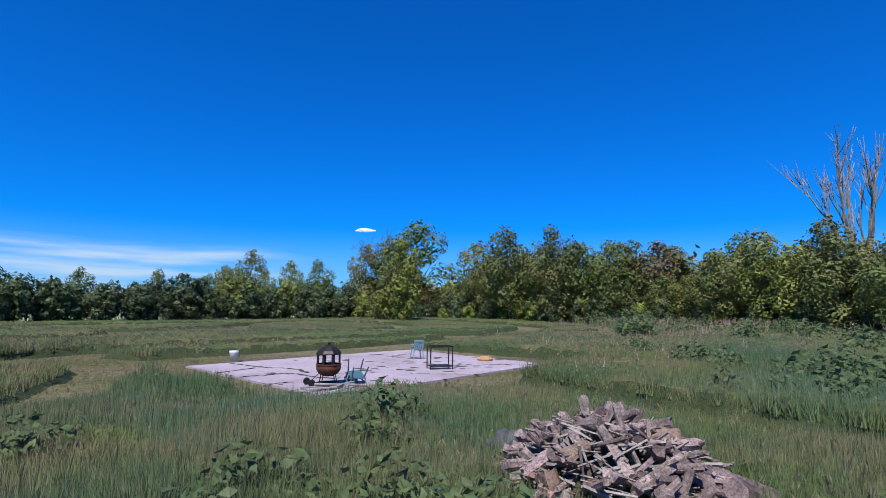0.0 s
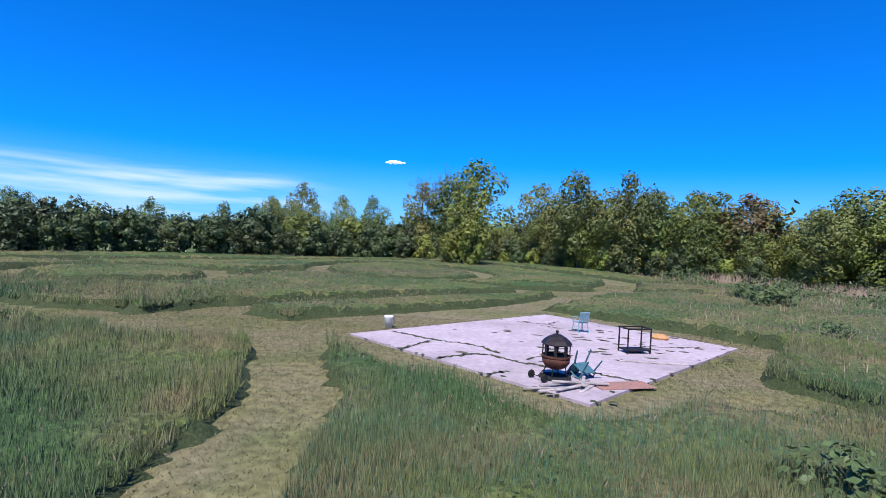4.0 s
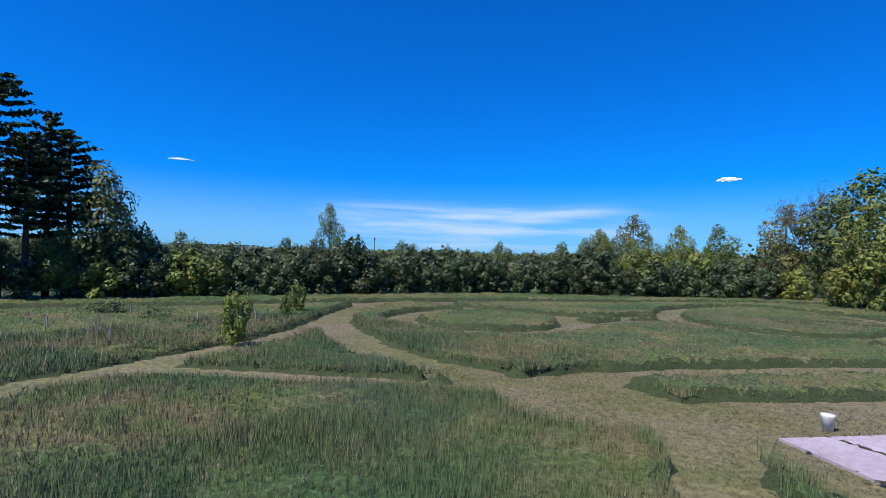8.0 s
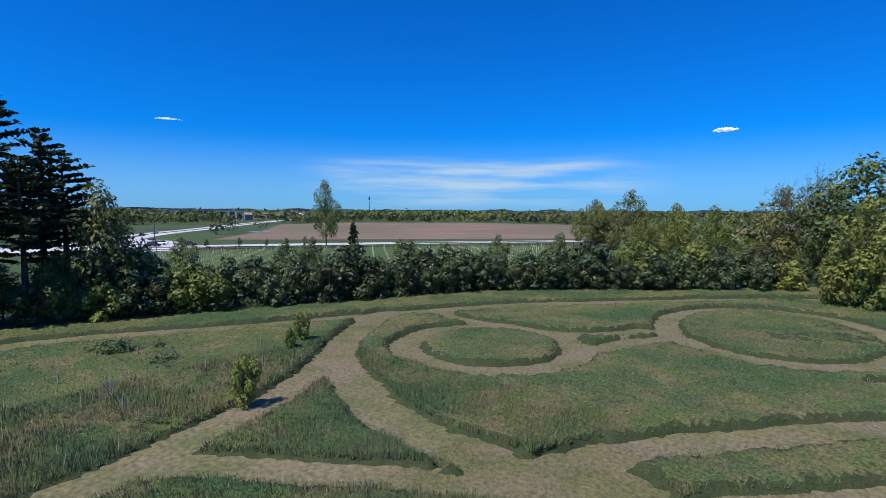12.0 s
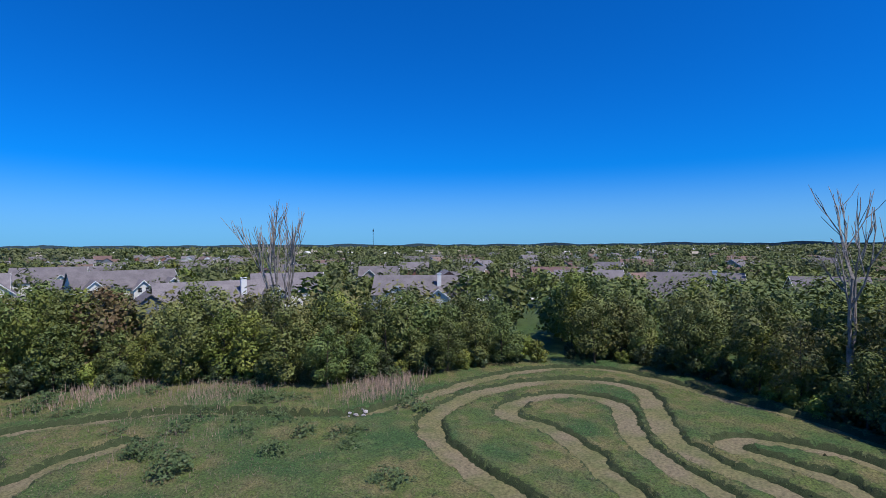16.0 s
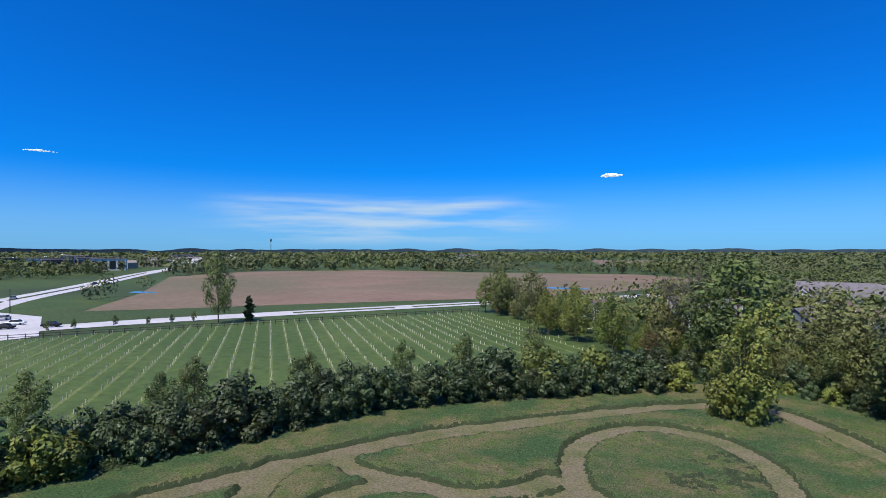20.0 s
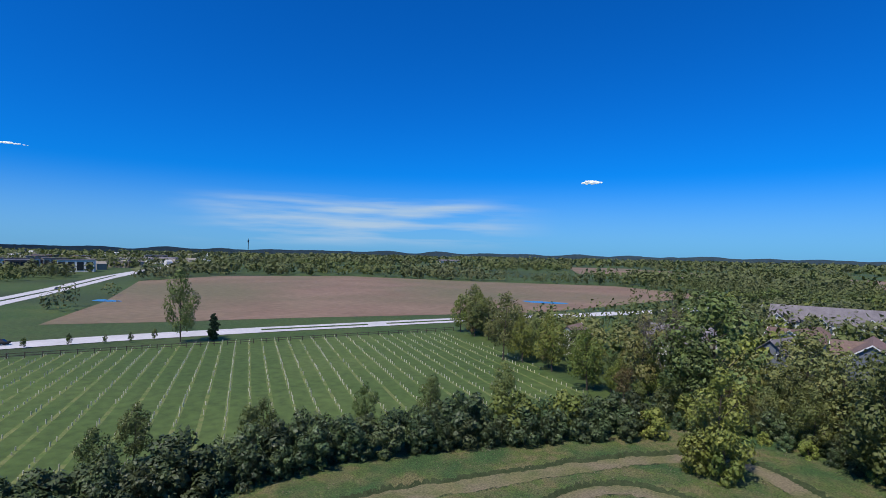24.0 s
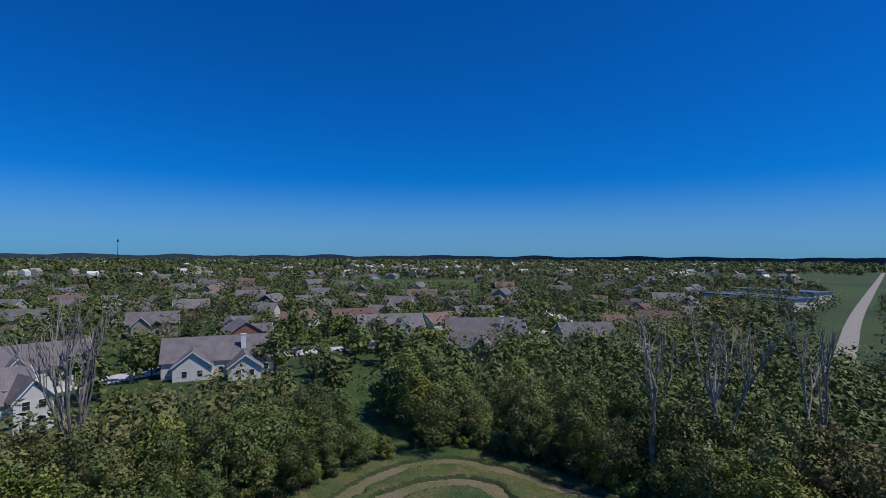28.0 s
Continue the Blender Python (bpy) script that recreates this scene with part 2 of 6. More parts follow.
M_SIDING = mat("white_siding", (0.68, 0.66, 0.62), (0.60, 0.58, 0.55), 0.4, rough=0.6, fine=0.05)
M_TAN = mat("tan_siding", (0.42, 0.36, 0.29), (0.36, 0.31, 0.25), 0.4, rough=0.7, fine=0.05, rnd=0.5)
M_GREYS = mat("grey_siding", (0.17, 0.185, 0.21), (0.14, 0.155, 0.18), 0.4, rough=0.7, fine=0.05)
M_BLUES = mat("blue_siding", (0.10, 0.15, 0.22), (0.085, 0.12, 0.18), 0.4, rough=0.7, fine=0.05)
M_BRICK = mat("brick", (0.27, 0.13, 0.095), (0.22, 0.11, 0.08), 0.6, fine=0.15)
M_GLASS = mat("window_glass", (0.02, 0.025, 0.03), (0.03, 0.035, 0.04), 1, rough=0.12, spec=0.6, fine=0.1)
M_TRIM = mat("white_trim", (0.75, 0.74, 0.72), (0.70, 0.69, 0.67), 1, rough=0.5, fine=0.04)
M_STONE = mat("rubble_stone", (0.36, 0.34, 0.34), (0.24, 0.22, 0.22), 2, bump=0.03, rnd=0.6)
M_WATER = mat("pond_water", (0.05, 0.09, 0.16), (0.05, 0.09, 0.15), 0.1, rough=0.06, spec=0.6, fine=0.03)
M_CLOUD = mat("cloud", (0.722, 0.731, 0.748), (0.637, 0.654, 0.680), 0.01, rough=1.0, fine=0.05)
# added glow lifts the clouds' grey undersides, in place of scattered sunlight
cloud_bsdf = M_CLOUD.node_tree.nodes["Principled BSDF"]
cloud_bsdf.inputs["Emission Color"].default_value = (0.80, 0.88, 1.0, 1)
cloud_bsdf.inputs["Emission Strength"].default_value = 0.55
M_RED = mat("red_paint", (0.35, 0.03, 0.03), (0.30, 0.03, 0.03), 1, rough=0.35)
M_SILVER = mat("silver_paint", (0.45, 0.45, 0.47), (0.40, 0.40, 0.42), 1, rough=0.3, metal=0.4)
M_NAVY = mat("dark_blue_paint", (0.03, 0.05, 0.12), (0.03, 0.04, 0.10), 1, rough=0.3)


# ---- mesh helpers ----
def mesh(name, verts, faces, material, smooth=False):
    me = bpy.data.meshes.new(name)
    me.from_pydata(np.asarray(verts, float).tolist(), [], [list(map(int, f)) for f in faces])
    me.materials.append(material)
    if smooth:
        me.polygons.foreach_set("use_smooth", [True] * len(me.polygons))
    me.update()
    return me


def part(name, me, parent, label="", at=None):
    ob = new(name, me)
    if parent is not None:
        ob.parent = parent
    if at is not None:
        ob.matrix_local = at
    if label:
        ob["label"] = label
    return ob


def thing(name, label, category, at=None, group="", kind=""):
    ob = new(name)
    ob.empty_display_size = 0.2
    if at is not None:
        ob.matrix_basis = at
    return tagged(ob, label, category, group, kind)


def quads(name, arr, material):
    """A mesh from an array (n, 4, 3) of quads or (n, 3, 3) of triangles."""
    n, k, _ = arr.shape
    me = bpy.data.meshes.new(name)
    me.vertices.add(n * k)
    me.vertices.foreach_set("co", arr.reshape(-1).astype(np.float32))
    me.loops.add(n * k)
    me.loops.foreach_set("vertex_index", np.arange(n * k, dtype=np.int32))
    me.polygons.add(n)
    me.polygons.foreach_set("loop_start", np.arange(0, n * k, k, dtype=np.int32))
    me.materials.append(material)
    me.update(calc_edges=True)
    return me


class Build:
    """Collects boxes, tubes and prisms into one mesh."""

    def __init__(self):
        self.v, self.f = [], []

    def add(self, verts, faces):
        o = len(self.v)
        self.v += [tuple(p) for p in verts]
        self.f += [[i + o for i in f] for f in faces]
        return self

    def box(self, x0, x1, y0, y1, z0, z1, m=None, bevel=0.0):
        b = bevel
        pts = []
        for z, i in ((z0, b), (z0 + b, 0), (z1 - b, 0), (z1, b)) if b else ((z0, 0), (z1, 0)):
            pts += [(x0 + i, y0 + i, z), (x1 - i, y0 + i, z), (x1 - i, y1 - i, z), (x0 + i, y1 - i, z)]
        if m:
            pts = [m @ Vector(p) for p in pts]
        k = len(pts) // 4
        fs = [[3, 2, 1, 0], [4 * k - 4, 4 * k - 3, 4 * k - 2, 4 * k - 1]]
        for r in range(k - 1):
            for i in range(4):
                j = (i + 1) % 4
                fs.append([4 * r + i, 4 * r + j, 4 * r + 4 + j, 4 * r + 4 + i])
        return self.add(pts, fs)

    def tube(self, pts, radii, n=6, cap=True):
        pts = [Vector(p) for p in pts]
        vs = []
        for i, p in enumerate(pts):
            d = (pts[min(i + 1, len(pts) - 1)] - pts[max(i - 1, 0)]).normalized()
            a = d.orthogonal().normalized() if abs(d.z) > 0.95 else d.cross(Vector((0, 0, 1))).normalized()
            c = d.cross(a)
            for k in range(n):
                t = 2 * math.pi * k / n
                vs.append(p + radii[i] * (math.cos(t) * a + math.sin(t) * c))
        fs = [[r * n + k, r * n + (k + 1) % n, (r + 1) * n + (k + 1) % n, (r + 1) * n + k] for r in range(len(pts) - 1) for k in range(n)]
        if cap:
            fs += [list(range(n))[::-1], [len(vs) - n + k for k in range(n)]]
        return self.add(vs, fs)

    def lathe(self, prof, n=12, z=0.0, c=(0, 0)):
        vs = [(c[0] + r * math.cos(2 * math.pi * k / n), c[1] + r * math.sin(2 * math.pi * k / n), z + h) for r, h in prof for k in range(n)]
        fs = [[r * n + k, r * n + (k + 1) % n, (r + 1) * n + (k + 1) % n, (r + 1) * n + k] for r in range(len(prof) - 1) for k in range(n)]
        return self.add(vs, fs)

    def prism(self, poly, y0, y1, m=None):
        """A polygon in x and z, drawn out along y."""
        n = len(poly)
        vs = [(x, y0, z) for x, z in poly] + [(x, y1, z) for x, z in poly]
        if m:
            vs = [m @ Vector(p) for p in vs]
        return self.add(vs, [list(range(n)), list(range(2 * n - 1, n - 1, -1))] + [[i, n + i, n + (i + 1) % n, (i + 1) % n] for i in range(n)])

    def mesh(self, name, material, smooth=False):
        return mesh(name, self.v, self.f, material, smooth)


def chaikin(pts, rounds=2, closed=False):
    p = np.array(pts, float)
    for _ in range(rounds):
        q = np.roll(p, -1, 0) if closed else p[1:]
        a = p if closed else p[:-1]
        r = np.stack([0.75 * a + 0.25 * q, 0.25 * a + 0.75 * q], 1).reshape(-1, 2)
        p = r if closed else np.vstack([p[:1], r, p[-1:]])
    return p


def ribbon(name, pts, width, z, material, rounds=2):
    p = chaikin(pts, rounds)
    d = np.gradient(p, axis=0)
    d /= np.linalg.norm(d, axis=1, keepdims=True)
    nrm = np.stack([-d[:, 1], d[:, 0]], 1) * width / 2
    k = len(p)
    v = np.vstack([np.c_[p + nrm, np.full(k, z)], np.c_[p - nrm, np.full(k, z)]])
    return mesh(name, v, [[i, k + i, k + i + 1, i + 1] for i in range(k - 1)], material)


def sheet(name, poly, z, material):
    return mesh(name, [(x, y, z) for x, y in poly], [list(range(len(poly)))], material)


# ---- ground ----
rng = np.random.default_rng(7)
ground = tagged(new("ground", sheet("ground", [(-4800, -4800), (4800, -4800), (4800, 4800), (-4800, 4800)], 0, M_LAWN)), "flat green country that reaches the horizon", "ground", kind="structure")
FIELD = [(-72, -6), (-62, -16), (-40, -26), (-12, -34), (0, -31), (10, -23), (20, -14.5), (28, -14.5), (36, -10.5), (44, -4), (53, 5.5), (61, 13.5), (64, 21.5), (61, 30), (50, 40.5), (42, 40.5),
         (35, 48.5), (31, 55.5), (26, 66), (17, 75), (8, 84), (-3, 98), (-18, 96), (-29, 86), (-39, 79), (-50, 68.5), (-57, 57), (-62.5, 43), (-67, 31), (-69.5, 20), (-71, 6)]
tagged(new("mown_ground", sheet("mown_ground", FIELD, 0.03, M_MOWN)), "short mown straw-coloured grass between the tall grass", "mown grass", kind="structure")

SLAB = [(-12.9, 24.3), (-5.1, 17.8), (2.2, 27.0), (-4.8, 33.5)]
# centre lines of the mown tracks, with their widths
TRACKS = [
    (2.3, [(-9.5, -8), (-10.3, 3), (-11.2, 10), (-11.6, 15), (-12.6, 18.2), (-14, 21.5), (-16, 24)]),
    (4.6, [(-15, 24), (-20.5, 24.2)]),
    (3.2, [(-19, 24), (-25.5, 23.9), (-29.6, 24.2), (-34, 26), (-40, 28.7), (-44, 32), (-48.3, 38.6), (-51, 44)]),
    (2.3, [(-21, 22.8), (-24.4, 20.9), (-26.8, 19.6), (-29.6, 17.6), (-32, 16.2), (-34.8, 13.7)]),
    (2.7, [(-44, 32), (-40, 27), (-37.5, 22.5), (-35.9, 17.5), (-34.4, 12), (-32, 4), (-31, -8)]),
    (3.4, [(-58, -3), (-58.5, 4), (-61.5, 10.5), (-63.8, 14.5), (-62, 20), (-58.3, 26), (-55, 33), (-51, 42), (-47.5, 49.5), (-42.6, 58.5), (-35.3, 66.5), (-27, 76), (-20, 83), (-14.5, 86.5), (-8.5, 87.5), (-4.5, 82.5), (-1, 76.5), (3.2, 71), (5.8, 66), (5.1, 59.5), (2.5, 53)]),
    (2.4, [(-47.5, 48.5), (-43.5, 46.6), (-38, 47.2), (-33, 47.2), (-29.2, 49.8), (-27.2, 54)]),
    (2.8, [(-27.6, 44.5), (-26.8, 48), (-24.8, 51.5)]),
    (2.6, [(-21, 26), (-17.9, 30.6), (-14, 35.8), (-9.8, 40.3), (-5.1, 44.5), (-1.5, 47.5)]),
    (2.8, [(-16, 24.5), (-13, 28), (-9.8, 31.2), (-6.2, 35.3), (-3.8, 39.6), (-1.5, 44), (0.8, 48.5), (3.5, 53.5), (5.3, 58)]),
    (1.8, [(-9, 53.5), (-4, 52.4), (1, 53)]),
    (2.0, [(-10, 48.8), (-6, 46.6), (-1, 48.5)]),
    (2.0, [(5.8, 64), (10, 63.3), (15, 59.6), (20, 55.3), (23, 48.7), (25, 43), (27.8, 38.8)]),
    (2.2, [(27.8, 38.8), (32, 37.2), (39.8, 36.2), (48.2, 33.8), (55.4, 29), (59, 22.5), (55.8, 15), (50.5, 8), (47, 2), (42.5, -3), (37, -7.5), (31.5, -11), (27, -14.5)]),
    (2.0, [(1.5, 48), (5.5, 51.2), (9, 52.2), (13, 51.4)]),
    (2.4, [(14, 8), (18.5, 17.5), (21, 22.3), (24.6, 27.8), (28.3, 31.4), (32.2, 33), (38.2, 32.9), (44.7, 30.8), (50, 25.8), (52.2, 20.5), (50.4, 16), (44, 14.2), (37, 12.4), (32.6, 9.7), (29.5, 5.1), (26.1, 0.3), (22.4, -2.8), (15, -8)]),
    (2.2, [(14, 6.5), (23.3, 12.7), (28.1, 16.4), (32.6, 20.3), (34.2, 22.9), (34.6, 26.6), (38.1, 27.7), (43.3, 25.7), (45.3, 21.4), (43.9, 17.4), (39, 16), (33.7, 14.3), (30, 11.5), (25.6, 6.7), (17, 0)]),
    (2.1, [(15, -8), (22.1, -4.2), (26.7, -2.6), (32.2, 0.3), (34.7, 4.4), (35.7, 7.6), (37.4, 8.0), (39.3, 5.2), (38.6, 0.8), (35.7, -3.3), (30.8, -6.8), (26.1, -8.8), (18, -12)]),
    (2.3, [(-1.5, 21.5), (0.8, 19), (2.7, 16.2), (4.6, 14), (7, 11.5), (11, 6), (16, -1)]),
    (2.0, [(-56, -7), (-55.5, -10), (-57, -14)]),
]
RINGS = [((-34.8, 40.2), 5.5, 5.5, 0.0, 2.8), ((-17.9, 61.3), 7.9, 10.2, 0.13, 2.8)]


def seg_dist(px, py, pts):
    d = np.full(px.shape, 1e9)
    for (x0, y0), (x1, y1) in zip(pts[:-1], pts[1:]):
        dx, dy = x1 - x0, y1 - y0
        t = np.clip(((px - x0) * dx + (py - y0) * dy) / (dx * dx + dy * dy + 1e-9), 0, 1)
        d = np.minimum(d, np.hypot(px - x0 - t * dx, py - y0 - t * dy))
    return d


def inside(px, py, poly):
    r = np.zeros(px.shape, bool)
    for (x0, y0), (x1, y1) in zip(poly, poly[1:] + poly[:1]):
        c = (y0 > py) != (y1 > py)
        r ^= c & (px < (x1 - x0) * (py - y0) / (y1 - y0 + 1e-12) + x0)
    return r


def wobble(x, y, s, seed=0):
    """Smooth value noise from sums of sines, about -1 to 1."""
    r = np.random.default_rng(seed)
    v = np.zeros(np.shape(x))
    for k in range(7):
        a, f, ph = r.uniform(0, 6.28), s * r.uniform(0.6, 1.7), r.uniform(0, 6.28)
        v += np.sin((np.cos(a) * x + np.sin(a) * y) * f + ph)
    return v / 3.2


def mown_depth(x, y):
    """How far a place lies inside the mown tracks: above 0 mown, below 0 tall grass."""
    d = np.full(np.shape(x), -1e9)
    for w, pts in TRACKS:
        d = np.maximum(d, w / 2 - seg_dist(x, y, chaikin(pts, 2)))
    for (cx, cy), a, b, rot, w in RINGS:
        u, v = x - cx, y - cy
        u, v = u * math.cos(rot) + v * math.sin(rot), -u * math.sin(rot) + v * math.cos(rot)
        q = np.hypot(u / a, v / b)
        r = (q - 1) * (a + b) / 2
        d = np.maximum(d, w / 2 - np.abs(r - w / 2))
    ms = 1.9 - np.where(inside(x, y, SLAB), 0, seg_dist(x, y, SLAB + SLAB[:1]))
    d = np.maximum(d, ms)
    for cx, cy, r in ((-18.5, 23.8, 3.4), (-57.5, -2.5, 2.8), (-1.4, 19.6, 2.3), (1.2, 10.3, 1.1), (2.5, 52.5, 2.2), (-42.3, 30.3, 1.5)):
        d = np.maximum(d, r - np.hypot(x - cx, y - cy))
    return d + 0.16 * wobble(x, y, 1.6, 3)


def tall_height(x, y):
    h = 0.42 + 0.12 * wobble(x, y, 0.18, 5) + 0.05 * wobble(x, y, 1.3, 6)
    h = h + 0.22 * np.exp(-(((x - 21) / 10) ** 2 + ((y - 38) / 13) ** 2)) + 0.25 * np.exp(-(((x - 12) / 8) ** 2 + ((y - 17) / 9) ** 2))
    h = h + 0.45 * np.exp(-(((x - 15) / 8) ** 2 + ((y - 30) / 9) ** 2)) + 0.25 * np.exp(-(((x - 24) / 7) ** 2 + ((y - 48) / 9) ** 2))
    h = h - 0.2 * np.exp(-(((x - 1.6) / 2.6) ** 2 + ((y - 11.2) / 4.0) ** 2))
    return np.clip(h, 0.22, 1.7)


def tall_grass_sheet():
    st = 0.36
    xs, ys = np.arange(-74, 66, st), np.arange(-36, 100, st)
    X, Y = np.meshgrid(xs, ys)
    X = X + rng.uniform(-0.13, 0.13, X.shape)
    Y = Y + rng.uniform(-0.13, 0.13, Y.shape)
    D = mown_depth(X, Y)
    H = tall_height(X, Y) * np.clip(-D / 0.12, 0, 1) + rng.uniform(-0.09, 0.09, X.shape)
    Z = np.where(D > 0, -0.05, np.maximum(H, 0.02))
    ok = inside(X, Y, FIELD)
    n, m = X.shape
    idx = np.arange(n * m).reshape(n, m)
    tall = (Z > 0) & ok
    cell = (tall[:-1, :-1] | tall[1:, :-1] | tall[:-1, 1:] | tall[1:, 1:]) & ok[:-1, :-1] & ok[1:, 1:]
    f = np.stack([idx[:-1, :-1], idx[:-1, 1:], idx[1:, 1:], idx[1:, :-1]], -1)[cell]
    used = np.zeros(n * m, bool)
    used[f.ravel()] = True
    remap = np.cumsum(used) - 1
    v = np.stack([X.ravel(), Y.ravel(), Z.ravel()], 1)[used]
    f = remap[f]
    me = bpy.data.meshes.new("tall_grass")
    me.vertices.add(len(v))
    me.vertices.foreach_set("co", v.ravel().astype(np.float32))
    me.loops.add(len(f) * 4)
    me.loops.foreach_set("vertex_index", f.ravel().astype(np.int32))
    me.polygons.add(len(f))
    me.polygons.foreach_set("loop_start", np.arange(0, len(f) * 4, 4, dtype=np.int32))
    me.materials.append(M_TALL)
    me.materials.append(M_STEM_SHADE)
    # low faces beside the tracks take the dark stem colour, a painted shadow edge
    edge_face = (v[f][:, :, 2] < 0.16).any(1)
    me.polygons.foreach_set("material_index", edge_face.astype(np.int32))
    me.polygons.foreach_set("use_smooth", [True] * len(f))
    me.update(calc_edges=True)
    return me


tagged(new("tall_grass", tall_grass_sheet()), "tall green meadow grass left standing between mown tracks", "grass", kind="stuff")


def blades(n, c, r0, r1, lean, wide=1.0, box=None, tall=0.62):
    """Grass blades, within a box or ever sparser and coarser away from c."""
    if box:
        x, y = rng.uniform(box[0], box[1], n), rng.uniform(box[2], box[3], n)
        r = np.hypot(x - c[0], y - c[1])
    else:
        r, a = r0 * np.exp(rng.uniform(0, 1, n) * math.log(r1 / r0)), rng.uniform(0, 2 * math.pi, n)
        x, y = c[0] + r * np.cos(a), c[1] + r * np.sin(a)
    ok = (mown_depth(x, y) < -0.04) & inside(x, y, FIELD)
    x, y, r = x[ok], y[ok], r[ok]
    k = len(x)
    base = tall_height(x, y)
    h = 0.12 + rng.uniform(0.10, 0.42, k) * (0.95 + 0.35 * wobble(x, y, 0.9, 9)) + 0.10 * (rng.uniform(0, 1, k) > 0.95)
    h = h * (1.0 if box else tall)
    a, b = rng.uniform(0, 6.28, k), rng.uniform(0, 6.28, k)
    w = (0.010 + 0.0007 * r) * rng.uniform(0.6, 1.5, k) * wide
    wx, wy = np.cos(a) * w / 2, np.sin(a) * w / 2
    l_ = lean * h * rng.uniform(0.3, 1.4, k)
    lx, ly = np.cos(b) * l_, np.sin(b) * l_
    z0 = base * 0.74 - 0.06
    return np.stack([np.stack([x - wx, y - wy, z0], 1), np.stack([x + wx, y + wy, z0], 1), np.stack([x + lx, y + ly, z0 + h], 1)], 1)


def seed_heads(n, box, c):
    x, y = rng.uniform(box[0], box[1], n), rng.uniform(box[2], box[3], n)
    ok = (mown_depth(x, y) < -0.1) & inside(x, y, FIELD) & (wobble(x, y, 0.22, 21) + rng.normal(0, 0.4, n) > -0.1)
    x, y = x[ok], y[ok]
    k = len(x)
    z = tall_height(x, y) * 0.74 + rng.uniform(0.12, 0.36, k)
    s = rng.uniform(0.035, 0.08, k)
    w = (0.006 + 0.0006 * np.hypot(x - c[0], y - c[1])) * rng.uniform(0.7, 1.4, k)
    a, b = rng.uniform(0, 6.28, k), rng.uniform(0, 6.28, k)
    wx, wy, lx, ly = np.cos(a) * w, np.sin(a) * w, np.cos(b) * s * 0.5, np.sin(b) * s * 0.5
    return np.stack([np.stack([x - lx, y - ly, z - s], 1), np.stack([x + wx, y + wy, z], 1), np.stack([x + lx, y + ly, z + s], 1), np.stack([x - wx, y - wy, z], 1)], 1)


def lush(n, spots):
    """Upright blue-green blades in dense patches."""
    out = []
    for cx, cy, sx, sy in spots:
        k = int(n * sx * sy)
        x, y = rng.normal(cx, sx, k), rng.normal(cy, sy, k)
        ok = (mown_depth(x, y) < -0.06) & (wobble(x, y, 0.8, 31) > -0.5)
        x, y = x[ok], y[ok]
        k = len(x)
        h = tall_height(x, y) + rng.uniform(0.10, 0.40, k)
        a, b = rng.uniform(0, 6.28, k), rng.uniform(0, 6.28, k)
        w, l_ = rng.uniform(0.012, 0.026, k), rng.uniform(0.02, 0.16, k)
        out.append(np.stack([np.stack([x - np.cos(a) * w / 2, y - np.sin(a) * w / 2, 0.1 + 0 * x], 1), np.stack([x + np.cos(a) * w / 2, y + np.sin(a) * w / 2, 0.1 + 0 * x], 1), np.stack([x + np.cos(b) * l_, y + np.sin(b) * l_, h], 1)], 1))
    return np.concatenate(out)


def stubble(n, box, c):
    x, y = rng.uniform(box[0], box[1], n), rng.uniform(box[2], box[3], n)
    ok = (mown_depth(x, y) > 0.0) & ~inside(x, y, SLAB)
    x, y = x[ok], y[ok]
    k = len(x)
    a, b, h = rng.uniform(0, 6.28, k), rng.uniform(0, 6.28, k), rng.uniform(0.02, 0.065, k)
    w = (0.005 + 0.0006 * np.hypot(x - c[0], y - c[1])) * rng.uniform(0.6, 1.4, k)
    return np.stack([np.stack([x - np.cos(a) * w, y - np.sin(a) * w, 0.025 + 0 * x], 1), np.stack([x + np.cos(a) * w, y + np.sin(a) * w, 0.025 + 0 * x], 1),
                     np.stack([x + np.cos(b) * h, y + np.sin(b) * h, 0.03 + h], 1)], 1)


tagged(new("stubble", quads("stubble", np.concatenate([stubble(260000, (-26, 8, -2, 30), (-8, 3)), stubble(150000, (-60, 10, 20, 60), (-8, 3))]), M_STUB)), "short straw-coloured stubble on the mown tracks", "grass", kind="stuff")
NEAR = (-24, 16, 2, 27)
tagged(new("grass_blades", quads("grass_blades", np.concatenate([blades(300000, (-4, 2), 0, 0, 0.28, 1.0, NEAR), blades(170000, (-4, 0), 0, 0, 0.28, 1.0, (-12, 7, 2, 14)), blades(150000, (-8, 4), 0, 0, 0.35, 1.2, (-46, -20, -4, 32)), blades(360000, (-6, 5), 4, 60, 0.6), blades(330000, (-10, 5), 18, 115, 0.6, 1.3)]), M_BLADE)), "single fine blades of tall meadow grass", "grass", kind="stuff")
tagged(new("seed_heads", quads("seed_heads", np.concatenate([seed_heads(26000, (-26, 16, 2, 30), (-5, 3)), seed_heads(30000, (-45, 20, 20, 60), (-5, 3)), seed_heads(60000, (-70, 60, -10, 96), (-5, 3))]), M_SEED)), "pale brown seed heads over the meadow grass", "grass", kind="stuff")
